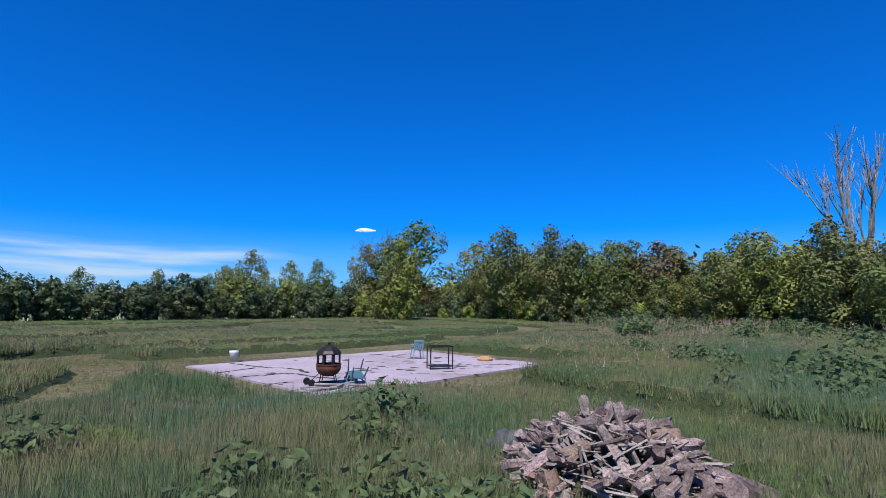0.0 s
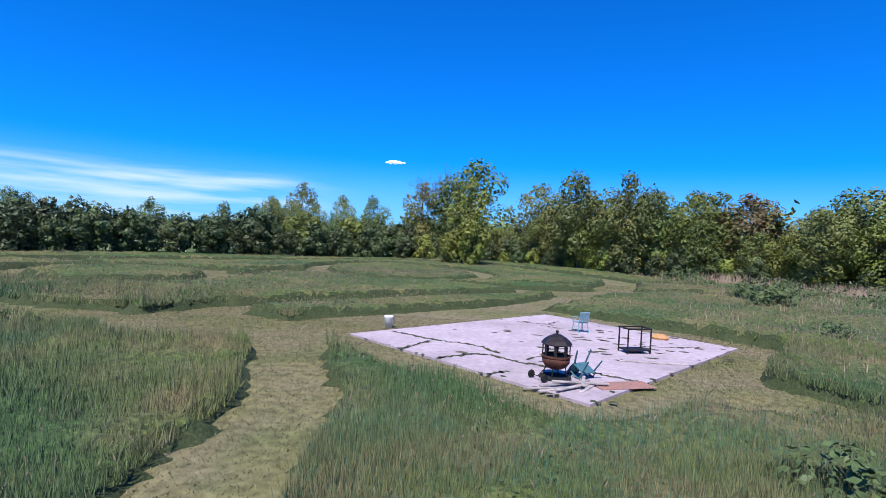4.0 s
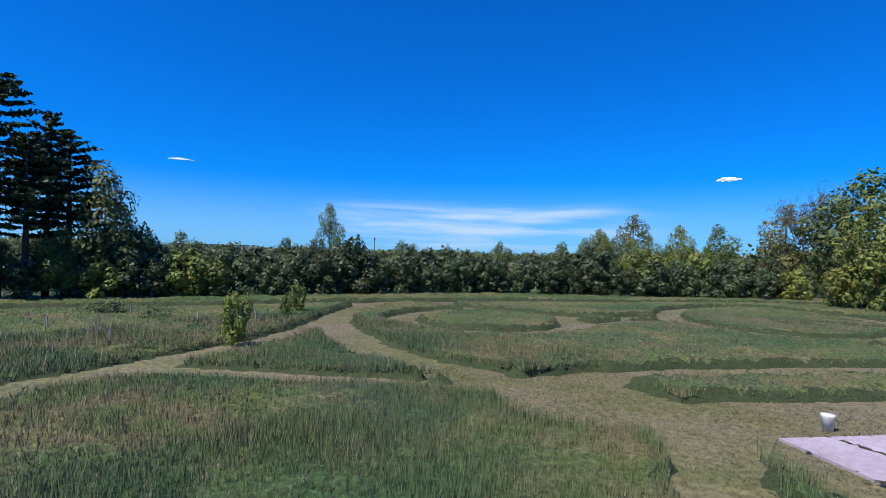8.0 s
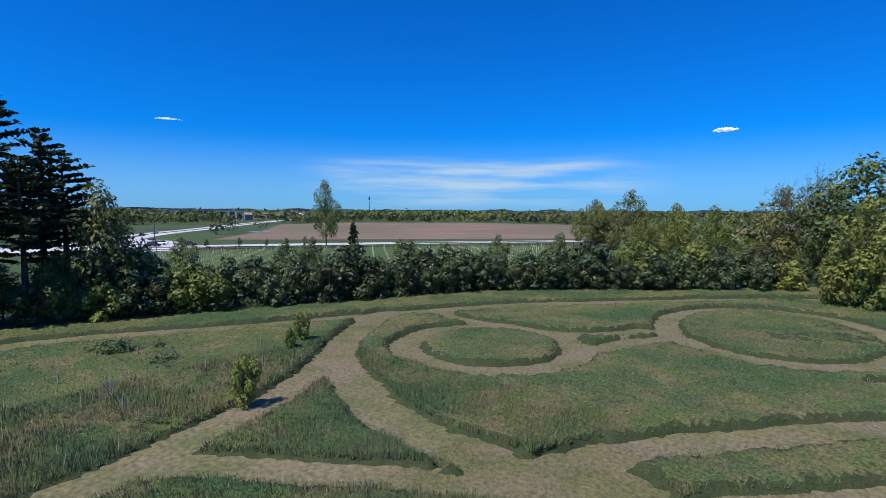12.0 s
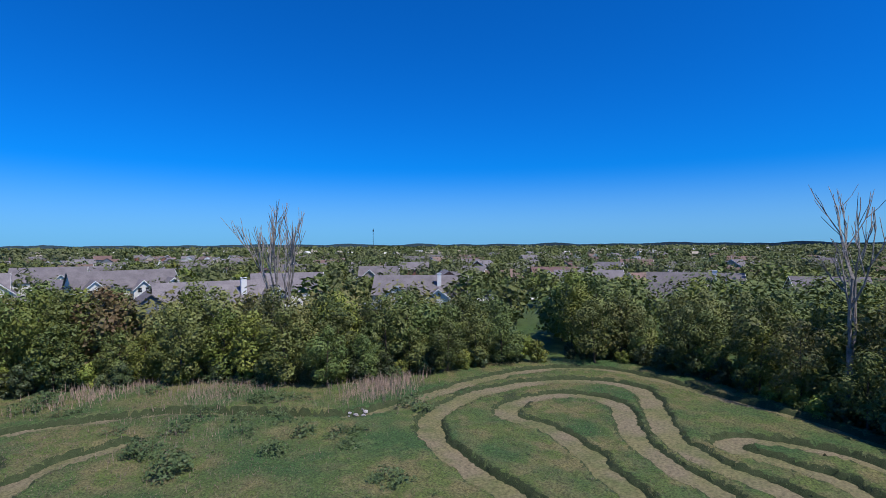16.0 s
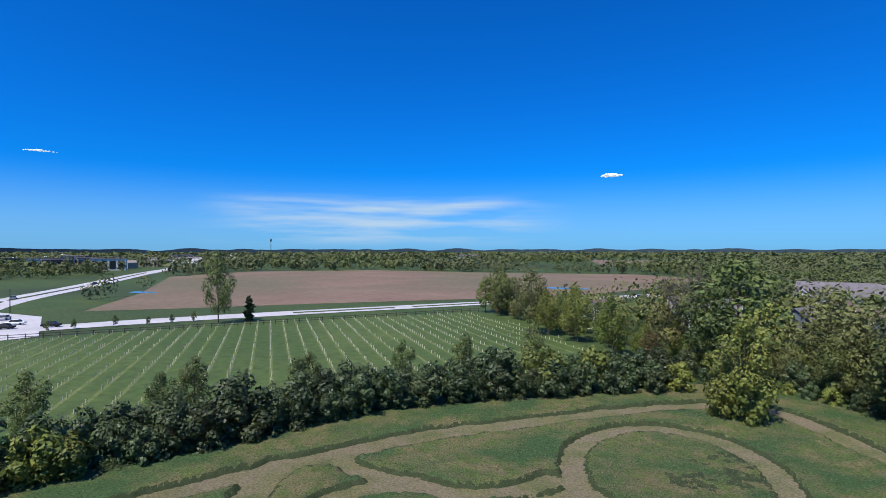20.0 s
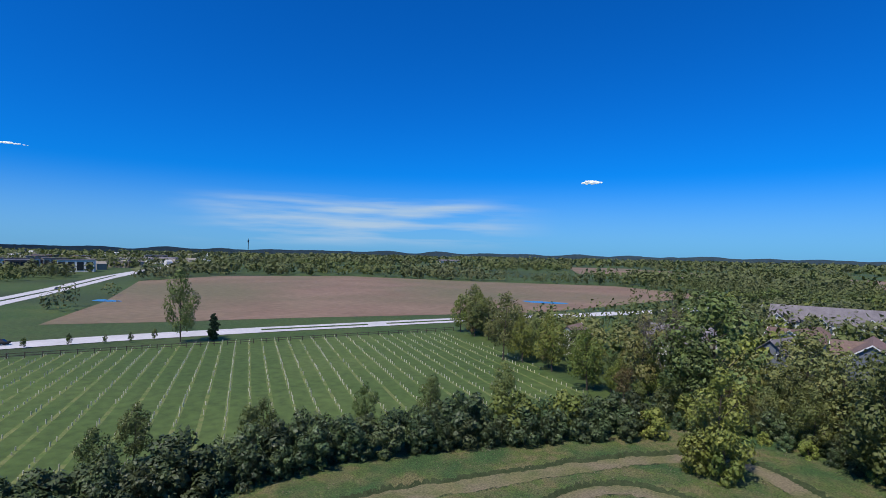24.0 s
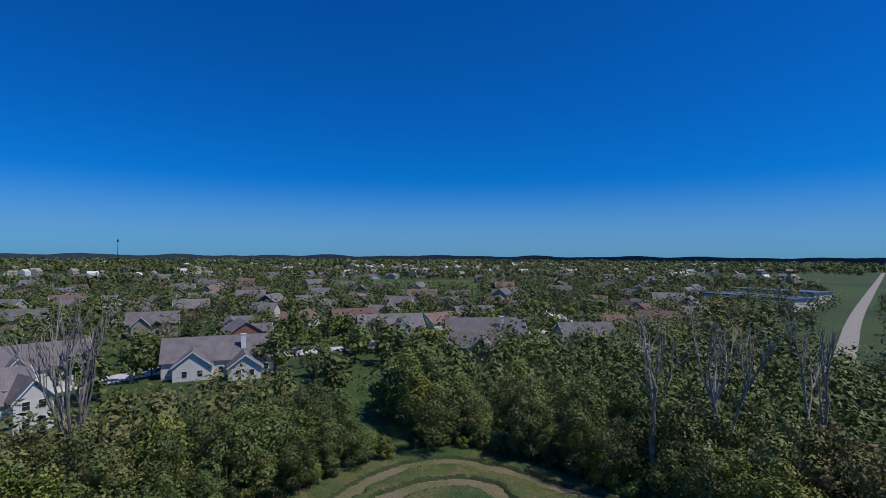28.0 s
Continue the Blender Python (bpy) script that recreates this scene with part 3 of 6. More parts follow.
tagged(new("lush_grass", quads("lush_grass", lush(2600, ((-9.6, 8.5, 1.2, 1.8), (-7.0, 7.0, 1.6, 1.4), (-4.6, 8.0, 1.6, 1.4), (-7.2, 15.2, 1.6, 1.5), (-3.4, 14.3, 1.5, 1.3), (-9.0, 12.6, 1.5, 1.7), (-5.6, 11.0, 1.8, 1.3), (-1.5, 13.0, 1.4, 1.4), (3.0, 13.2, 1.3, 1.6), (6.4, 16.6, 1.8, 2.0), (10.5, 13.8, 2.0, 2.0), (-22, 17.5, 2.0, 1.3), (-26.5, 21.4, 2.2, 0.9), (11, 24, 1.8, 2.4)), ), M_LUSH)), "dense patches of tall blue-green grass", "grass", kind="stuff")


def stalks(n, cx, cy, sx, sy, h0, h1, w=0.04):
    x, y = rng.normal(cx, sx, n), rng.normal(cy, sy, n)
    ok = mown_depth(x, y) < -0.1
    x, y = x[ok], y[ok]
    k = len(x)
    h, a, b = rng.uniform(h0, h1, k), rng.uniform(0, 6.28, k), rng.uniform(0, 6.28, k)
    wx, wy = np.cos(a) * w, np.sin(a) * w
    lx, ly = np.cos(b) * h * 0.2, np.sin(b) * h * 0.2
    return np.stack([np.stack([x - wx, y - wy, 0 * x], 1), np.stack([x + wx, y + wy, 0 * x], 1), np.stack([x + lx, y + ly, h], 1)], 1)


def rosettes(n, box):
    out = []
    for i in range(n):
        x, y = rng.uniform(box[0], box[1]), rng.uniform(box[2], box[3])
        if mown_depth(np.array([x]), np.array([y]))[0] > -0.3:
            continue
        h0 = tall_height(np.array([x]), np.array([y]))[0]
        for k in range(26):
            a, l_, z = rng.uniform(0, 6.28), rng.uniform(0.07, 0.17), h0 * rng.uniform(0.5, 1.25)
            q = np.array([x + rng.normal(0, 0.14), y + rng.normal(0, 0.14), z])
            d = np.array([math.cos(a) * l_, math.sin(a) * l_, l_ * rng.uniform(-0.1, 0.6)])
            w = np.array([-math.sin(a), math.cos(a), 0]) * l_ * 0.28
            out.append([q, q + d * 0.5 + w, q + d, q + d * 0.5 - w])
    return np.array(out)


tagged(new("broad_weeds", quads("broad_weeds", np.concatenate([rosettes(150, (-12, 12, 3, 20)), rosettes(420, (6, 38, 8, 66)), rosettes(200, (-70, -20, 0, 40))]), M_WEED)), "dark broad-leaved weeds standing in the tall grass", "weeds", kind="stuff")
dry = np.concatenate([stalks(1400, 26.5, 57, 3, 3, 0.8, 1.7), stalks(900, 34.5, 42, 3, 2, 0.9, 1.9), stalks(700, 18, 45, 4, 5, 0.6, 1.3), stalks(500, 9, 30, 3, 5, 0.6, 1.2), stalks(500, -46, 15, 5, 4, 0.5, 1.0), stalks(900, 21, 68, 4, 2, 0.9, 1.8, 0.06), stalks(500, 21, 52, 6, 5, 0.7, 1.3, 0.05), stalks(500, 38, 43, 3, 2, 0.9, 1.7, 0.06)])
tagged(new("dry_weeds", quads("dry_weeds", dry, M_DRY)), "dead straw-coloured weed stalks standing in the grass", "weeds", kind="stuff")

# ---- concrete slab ----
slab_b = Build()
n4 = len(SLAB)
vs = [(x, y, 0.0) for x, y in SLAB] + [(x, y, 0.11) for x, y in SLAB]
slab_b.add(vs, [[4, 5, 6, 7]] + [[i, (i + 1) % 4, 4 + (i + 1) % 4, 4 + i] for i in range(4)])
slab = thing("concrete_slab", "cracked pale concrete slab of a vanished building, set in grass", "concrete slab")
part("slab", slab_b.mesh("slab", M_CONC), slab)


def crack(pts, w):
    p = chaikin(pts, 1)
    q = []
    for a, b in zip(p[:-1], p[1:]):
        for t in np.linspace(0, 1, 7)[:-1]:
            q.append(a + (b - a) * t + rng.normal(0, 0.05, 2))
    q.append(p[-1])
    q = np.array(q)
    d = np.gradient(q, axis=0)
    d /= np.linalg.norm(d, axis=1, keepdims=True) + 1e-9
    nr = np.stack([-d[:, 1], d[:, 0]], 1)
    ww = (1.35 * w * rng.uniform(0.25, 1.0, len(q)))[:, None]
    k = len(q)
    v = np.vstack([np.c_[q + nr * ww, np.full(k, 0.116)], np.c_[q - nr * ww, np.full(k, 0.116)]])
    part("crack", mesh("crack", v, [[i, k + i, k + i + 1, i + 1] for i in range(k - 1)], M_CRACK), slab, "dark weedy crack")


for pts, w in (([(-11.5, 25.4), (-10.6, 24.9), (-9.7, 24.2), (-8.1, 23.9), (-7.3, 22.8)], 0.09), ([(-10.6, 22.3), (-10.2, 23.1), (-9.8, 24.0)], 0.08),
               ([(-9.2, 21.3), (-8.5, 22.1), (-7.8, 22.5), (-6.8, 21.8), (-5.7, 21.2)], 0.09), ([(-7.6, 19.8), (-7.0, 20.4)], 0.07), ([(-6.4, 22.1), (-5.5, 23.4)], 0.06),
               ([(-4.4, 21.0), (-3.8, 20.6), (-3.1, 20.2)], 0.07), ([(-1.9, 25.9), (-0.6, 26.1), (0.6, 26.6)], 0.05), ([(-6.4, 30.2), (-5.2, 29.8), (-4.4, 31.0)], 0.05), ([(-5.4, 29.4), (-4.4, 29.0)], 0.05)):
    crack(pts, w)
edge = Build()
for i in range(80):
    s = rng.integers(0, 4)
    a, b = np.array(SLAB[s]), np.array(SLAB[(s + 1) % 4])
    c = a + (b - a) * rng.uniform(0, 1) + rng.normal(0, 0.10, 2)
    r = rng.uniform(0.03, 0.11)
    edge.add([(c[0] + r * math.cos(k * 1.05 + i) * rng.uniform(0.5, 1.3), c[1] + r * math.sin(k * 1.05 + i) * rng.uniform(0.5, 1.3), 0.119) for k in range(6)], [list(range(6))])
for i in range(90):
    c = np.array([-3.5, 26]) + rng.normal(0, 1, 2) * (2.2, 2.4)
    r = rng.uniform(0.03, 0.14)
    edge.add([(c[0] + r * 2 * math.cos(k * 1.05 + i) * rng.uniform(0.5, 1.3), c[1] + r * math.sin(k * 1.05 + i) * rng.uniform(0.5, 1.3), 0.118) for k in range(6)], [list(range(6))])
part("dirt_patches", edge.mesh("dirt_patches", M_CRACK), slab, "dark dirt and moss along the slab")

# ---- roads and fields ----
MAIN_ROAD = [(340, -430), (96, -214), (-20, -113), (-85, -54), (-150, 3), (-185, 44), (-221, 71), (-268, 100), (-338, 164), (-517, 313), (-900, 700)]
SIDE_ROAD = [(-350, -240), (-185, 44), (-166, 90), (-145, 125), (-124, 156), (-99, 193), (-50, 255), (15, 350)]
EAST_ROAD = [(120, -68), (149, -90), (235, -150), (418, -286), (1000, -720)]
STREET = [(21, 134), (52, 127), (83, 111), (122, 88), (145, 56), (165, 17), (200, -22), (262, -14)]
SOIL = [(-205, 100), (-186, 120), (-151, 162), (-108, 208), (-80, 238), (-40, 340), (-14, 407), (-90, 470), (-210, 442), (-340, 433), (-420, 345), (-395, 251), (-262, 152)]
SOUTH = [(-191, -7), (-109, -49), (-27, -126), (100, -236), (268, -384), (342, -737), (-248, -942), (-461, -573), (-322, -236)]
MEADOW = [(383, 15), (432, 152), (560, 200), (593, 20)]
FAR_FIELDS = [[(-290, 1100), (-180, 1120), (18, 885), (24, 772), (15, 710), (-176, 718)], [(139, 898), (260, 721), (195, 570), (95, 608)], [(250, 560), (390, 520), (400, 580), (270, 620)]]
tagged(new("road", ribbon("road", MAIN_ROAD, 15, 0.10, M_ROAD)), "wide pale concrete main road", "road", kind="structure")
tagged(new("side_road", ribbon("side_road", SIDE_ROAD, 11, 0.12, M_ROAD)), "pale concrete side road beside the orchard", "road", kind="structure")
tagged(new("junction", sheet("junction", [(-214, 46), (-190, 22), (-160, 44), (-158, 68), (-200, 86), (-224, 84)], 0.14, M_ROAD)), "paved road junction", "road", kind="structure")
median = Build()
for a, b in (((-232, 78), (-268, 100)), ((-272, 104), (-338, 164)), ((-342, 168), (-480, 282)), ((-140, 132), (-120, 161)), ((-116, 167), (-92, 202))):
    d = (Vector((*b, 0)) - Vector((*a, 0))).normalized()
    nn = Vector((-d.y, d.x, 0)) * 0.9
    a3, b3 = Vector((*a, 0)), Vector((*b, 0))
    median.add([a3 + nn, a3 - nn, b3 - nn, b3 + nn] + [p + Vector((0, 0, 0.28)) for p in (a3 + nn, a3 - nn, b3 - nn, b3 + nn)], [[4, 5, 6, 7], [0, 1, 5, 4], [1, 2, 6, 5], [2, 3, 7, 6], [3, 0, 4, 7]])
tagged(new("road_median", median.mesh("road_median", M_LAWN)), "narrow grass median down the road", "road median", kind="structure")
tagged(new("ploughed_field", sheet("ploughed_field", SOIL, 0.06, M_SOIL)), "bare brown ploughed field beyond the road", "field", kind="structure")
tagged(new("south_field", sheet("south_field", SOUTH, 0.06, M_MAROON)), "wide dark bare field with wet hollows", "field", kind="structure")
tagged(new("east_meadow", sheet("east_meadow", MEADOW, 0.06, M_ORCH)), "open meadow among the houses", "field", kind="structure")
for pts in FAR_FIELDS:
    tagged(new("far_field", sheet("far_field", pts, 0.06, M_SOIL)), "bare tan field between distant woods", "field", kind="structure")
tagged(new("drive", ribbon("drive", [(-6.5, -31), (-9.5, -36), (-12, -42), (-14.5, -51)], 3.6, 0.07, M_GRAVEL)), "pale gravel drive running in under the trees", "drive", kind="structure")
tagged(new("yard_lawn", sheet("yard_lawn", [(-35, -36), (-44, -34), (-50, -38), (-46, -46), (-36, -45)], 0.05, M_ORCH)), "bright green yard lawn beside the house", "lawn", kind="structure")
tagged(new("parking_area", sheet("parking_area", [(-94, -49), (-53, -53), (-30, -71), (-19, -95), (-35, -102), (-81, -64)], 0.08, M_GRAVEL)), "pale gravel yard beside the main road", "paved yard", kind="structure")
tagged(new("east_road", ribbon("east_road", EAST_ROAD, 5.5, 0.08, M_GRAVEL)), "pale road running off past the offices", "road", kind="structure")
tagged(new("suburb_street", ribbon("suburb_street", STREET, 8, 0.08, M_ROAD)), "pale street between the houses", "street", kind="structure")
for cx, cy, a, b in ((-266, 155, 8, 4.5), (-94, 284, 12, 6), (-215, -507, 50, 6), (14, -318, 25, 3.5), (-133, -384, 50, 4.5), (-346, -457, 58, 7)):
    v = [(cx + a * math.cos(t) * (1 + 0.15 * math.sin(3 * t)), cy + b * math.sin(t) * (1 + 0.2 * math.sin(2 * t + 1)), 0.11) for t in np.linspace(0, 6.2, 24)]
    tagged(new("pond", mesh("pond", v, [list(range(24))], M_WATER)), "still pond that mirrors the sky", "pond", kind="structure")

# young orchard with rows of staked saplings
ORCH = [(-162, 55), (-133, 114), (-90, 162), (-56, 136), (-33, 111), (-35, 97), (-45, 86), (-58, 71), (-69, 50), (-78, 26), (-110, 20)]
tagged(new("orchard_ground", sheet("orchard_ground", ORCH, 0.05, M_ORCH)), "bright green mown orchard ground", "grass", kind="structure")
rd, rn = np.array([-0.748, 0.664]), np.array([0.664, 0.748])
strips, guards, twigs = Build(), Build(), Build()
for k in range(-17, 24):
    off = 2.0 + k * 3.4
    run = []
    for s in np.arange(-20, 240, 1.7):
        p = rn * off + rd * s
        if inside(p[:1], p[1:], ORCH)[0]:
            run.append(p)
    if len(run) < 4:
        continue
    a, b = run[0], run[-1]
    w = rn * 0.32
    strips.add([(*(a + w), 0.06), (*(a - w), 0.06), (*(b - w), 0.06), (*(b + w), 0.06)], [[0, 1, 2, 3]])
    for p in run:
        if rng.uniform() < 0.3 + 0.25 * math.sin(k * 2.1):
            continue
        x, y = p + rng.normal(0, 0.08, 2)
        h = rng.uniform(0.4, 0.8)
        guards.box(x - 0.055, x + 0.055, y - 0.055, y + 0.055, 0.06, h)
tagged(new("orchard_rows", strips.mesh("orchard_rows", mat("row_soil", (0.17, 0.18, 0.06), (0.09, 0.14, 0.03), 0.5))), "bare strips of straw-coloured ground along the sapling rows", "planting rows", kind="stuff")
tagged(new("sapling_guards", guards.mesh("sapling_guards", mat("pale_guard", (0.62, 0.58, 0.44), (0.5, 0.47, 0.35), 3))), "rows of small pale tree guards round saplings", "tree guards", kind="stuff")

# ---- slab furniture ----
def fire_pit(at):
    t = thing("fire_pit", "lantern-shaped rusted steel fire pit with a domed lid on wheels", "fire pit", at)
    b = Build()
    b.lathe([(0.0, 0.27), (0.18, 0.28), (0.31, 0.35), (0.385, 0.47), (0.395, 0.62), (0.37, 0.62), (0.36, 0.49), (0.1, 0.32)], 16)
    part("bowl", b.mesh("bowl", M_RUSTY, True), t, "rusted steel bowl")
    b = Build()
    b.lathe([(0.385, 0.61), (0.41, 0.615), (0.41, 0.66), (0.385, 0.665)], 16)
    part("rim", b.mesh("rim", M_RUSTY), t)
    for k in range(8):
        a = k * math.pi / 4
        b = Build()
        b.box(-0.014, 0.014, -0.038, 0.038, 0.64, 1.0, pose(0.375 * math.cos(a), 0.375 * math.sin(a), 0, 0, 0, math.degrees(a)))
        part("mesh_post", b.mesh("mesh_post", M_STEEL), t)
    for z in (0.80, 0.90):
        b = Build()
        b.lathe([(0.366, z), (0.372, z - 0.004), (0.378, z), (0.372, z + 0.004), (0.366, z)], 16)
        part("screen_ring", b.mesh("screen_ring", M_STEEL), t)
    b = Build()
    b.lathe([(0.0, 0.62), (0.22, 0.63), (0.32, 0.60), (0.0, 0.56)], 12)
    part("ash_lining", b.mesh("ash_lining", M_RUSTY), t, "pale ash-stained lining")
    b = Build()
    b.lathe([(0.36, 0.97), (0.425, 0.96), (0.43, 0.99), (0.36, 1.09), (0.22, 1.19), (0.08, 1.255), (0.0, 1.26)], 8)
    lid = part("lid", b.mesh("lid", M_STEEL), t, "black eight-sided domed lid")
    b = Build()
    b.lathe([(0.03, 1.245), (0.025, 1.285), (0.05, 1.305), (0.03, 1.355), (0.0, 1.36)], 8)
    part("knob", b.mesh("knob", M_STEEL, True), lid)
    for k in range(4):
        a = k * math.pi / 2 + 0.6
        b = Build()
        b.tube([(0.24 * math.cos(a), 0.24 * math.sin(a), 0.50), (0.36 * math.cos(a), 0.36 * math.sin(a), 0.0)], [0.018, 0.016], 6)
        part("leg", b.mesh("leg", M_STEEL), t)
    for s in (-1, 1):
        b = Build()
        b.lathe([(0.0, -0.03), (0.10, -0.03), (0.115, 0.0), (0.10, 0.03), (0.0, 0.03)], 12)
        part("wheel", b.mesh("wheel", M_BLACK), t, "", pose(-0.62, 0.28 * s, 0.115, 90, 0, 0))
    b = Build()
    b.tube([(-0.62, -0.3, 0.115), (-0.62, 0.3, 0.115)], [0.012, 0.012], 5).tube([(-0.62, 0, 0.115), (-0.2, 0, 0.45)], [0.015, 0.015], 5)
    part("axle", b.mesh("axle", M_STEEL), t)
    b = Build()
    b.lathe([(0.0, 0.02), (0.42, 0.02), (0.46, 0.05), (0.44, 0.06), (0.0, 0.05)], 14)
    part("ash_tray", b.mesh("ash_tray", M_BLACK), t, "black tray on the ground")
    return t


def plastic_chair(at, material, label):
    t = thing("plastic_chair", label, "chair", at, "plastic chairs")
    b = Build()
    b.box(-0.24, 0.24, -0.22, 0.24, 0.42, 0.455, bevel=0.012)
    part("seat", b.mesh("seat", material), t)
    b = Build()
    for i in range(5):
        x = -0.2 + i * 0.1
        part("slat", Build().box(x - 0.032, x + 0.032, -0.02, 0.012, 0, 0.37, pose(0, -0.22, 0.46, 12, 0, 0), 0.006).mesh("slat", material), t)
    b.box(-0.25, 0.25, -0.025, 0.018, 0.36, 0.46, pose(0, -0.22, 0.46, 12, 0, 0), 0.012)
    part("backrest", b.mesh("backrest", material), t)
    for sx in (-1, 1):
        for sy in (-1, 1):
            b = Build()
            b.tube([(0.21 * sx, 0.19 * sy, 0.43), (0.26 * sx, 0.25 * sy, 0.0)], [0.028, 0.022], 6)
            part("leg", b.mesh("leg", material), t)
        b = Build()
        b.tube([(0.26 * sx, -0.25, 0.68), (0.28 * sx, 0.1, 0.66), (0.27 * sx, 0.22, 0.62), (0.24 * sx, 0.22, 0.44)], [0.026] * 4, 6)
        part("armrest", b.mesh("armrest", material), t)
    return t


def frame_table(at):
    t = thing("frame_table", "bare dark metal table frame with a shelf, standing on the slab", "table", at)
    for sx in (-1, 1):
        for sy in (-1, 1):
            b = Build()
            b.box(0.46 * sx - 0.02, 0.46 * sx + 0.02, 0.28 * sy - 0.02, 0.28 * sy + 0.02, 0, 0.92)
            part("leg", b.mesh("leg", M_STEEL), t)
    b = Build()
    for s in (-1, 1):
        b.box(-0.44, 0.44, 0.28 * s - 0.02, 0.28 * s + 0.02, 0.87, 0.92)
        b.box(0.46 * s - 0.02, 0.46 * s + 0.02, -0.26, 0.26, 0.87, 0.92)
    part("top_frame", b.mesh("top_frame", M_STEEL), t)
    b = Build()
    b.box(-0.45, 0.45, -0.27, 0.27, 0.10, 0.15, bevel=0.01)
    part("shelf", b.mesh("shelf", M_STEEL), t)
    return t


def bucket(at):
    t = thing("bucket", "white plastic bucket with a lid standing in the grass", "bucket", at)
    b = Build()
    b.lathe([(0.0, 0.0), (0.15, 0.0), (0.19, 0.44), (0.20, 0.46), (0.18, 0.46), (0.14, 0.02)], 14)
    part("body", b.mesh("body", M_WHITE, True), t)
    b = Build()
    b.lathe([(0.196, 0.46), (0.205, 0.47), (0.20, 0.52), (0.0, 0.53)], 14)
    part("lid", b.mesh("lid", M_WHITE, True), t)
    b = Build()
    b.tube([(0.2, 0, 0.42), (0.27, 0, 0.3), (0.24, 0, 0.18)], [0.008] * 3, 5)
    part("handle", b.mesh("handle", M_BLACK), t)
    return t


Z = 0.112
fire_pit(pose(-5.7, 20.0, Z, 0, 0, 35))
plastic_chair(pose(-3.75, 28.4, Z, 0, 0, 25), M_CHAIR, "pale blue plastic chair standing upright on the slab")
plastic_chair(pose(-4.75, 20.15, Z + 0.675, 207, 0, 35), M_BLUE, "teal plastic chair tipped over with its legs in the air")
frame_table(pose(-2.4, 24.6, Z, 0, 0, 20))
bucket(pose(-11.9, 26.5, 0.03))
for i, (x, y, a, ln) in enumerate(((-5.6, 18.9, 30, 1.5), (-5.3, 19.0, 42, 1.4), (-5.1, 19.3, 15, 1.6), (-4.9, 19.2, 60, 1.1), (-5.5, 19.3, 35, 1.7), (-5.0, 19.5, 80, 1.2), (-6.1, 18.8, 8, 1.1), (-2.2, 22.95, 3, 2.2), (-1.9, 17.9, -6, 1.7), (-1.5, 16.8, 40, 1.5))):
    b = Build()
    b.box(-ln / 2, ln / 2, -0.05, 0.05, 0, 0.045, bevel=0.008)
    on = inside(np.array([x]), np.array([y]), SLAB)[0]
    tagged(part("plank", b.mesh("plank", M_PLANK), None, "", pose(x, y, (Z if on else 0.03) + (0.045 * (i % 3) if i < 7 else 0), 0, 2 * (i % 3 - 1) if i < 7 else 0, a)), "weathered grey plank lying on the ground", "plank", "loose planks")
b = Build()
b.box(-0.85, 0.85, -0.34, 0.34, 0, 0.02, bevel=0.005)
tagged(part("rubber_mat", b.mesh("rubber_mat", M_MAT), None, "", pose(-3.9, 19.75, Z, 0, 0, 22)), "faded red mat lying on the slab", "mat")
b = Build()
b.lathe([(0.0, 0.0), (0.35, 0.0), (0.38, 0.08), (0.2, 0.2), (0.0, 0.22)], 10)
tagged(part("tarpaulin_heap", b.mesh("tarpaulin_heap", mat("orange_tarp", (0.55, 0.30, 0.13), (0.42, 0.22, 0.10), 3)), None, "", pose(-0.5, 28.0, Z)), "small heap of orange tarpaulin at the slab's edge", "tarpaulin")


# ---- wood pile ----
def log_mesh(r, ln, seed, split):
    g = np.random.default_rng(seed)
    n, rows = 7, 4
    v = []
    for i in range(rows):
        x = (i / (rows - 1) - 0.5) * ln
        for k in range(n):
            a = 2 * math.pi * k / n
            q = r * g.uniform(0.75, 1.15)
            y, z = q * math.cos(a), q * math.sin(a)
            if split and z < -0.1 * r:
                z = -0.1 * r
            v.append((x + g.normal(0, 0.02), y, z))
    f = [[i * n + k, i * n + (k + 1) % n, (i + 1) * n + (k + 1) % n, (i + 1) * n + k] for i in range(rows - 1) for k in range(n)]
    f += [list(range(n))[::-1], [(rows - 1) * n + k for k in range(n)]]
    return mesh("log", v, f, M_WOODR if split and seed % 2 else M_WOOD)


pile = thing("wood_pile", "heap of split logs, bark and broken branches in long grass", "wood pile", pose(0.75, 10.2, 0.0))
logs = [log_mesh(rng.uniform(0.045, 0.105), rng.uniform(0.35, 0.8), i, i % 3 == 1) for i in range(10)]
sticks = [log_mesh(rng.uniform(0.015, 0.04), rng.uniform(0.45, 1.0), 50 + i, False) for i in range(5)]
big = [log_mesh(0.19, 1.35, 80, True), log_mesh(0.2, 1.1, 81, False)]


def heap(x, y):
    return max(0.0, 1.0 - (x / 1.5) ** 2 - (y / 1.7) ** 2) ** 0.75 * 1.15


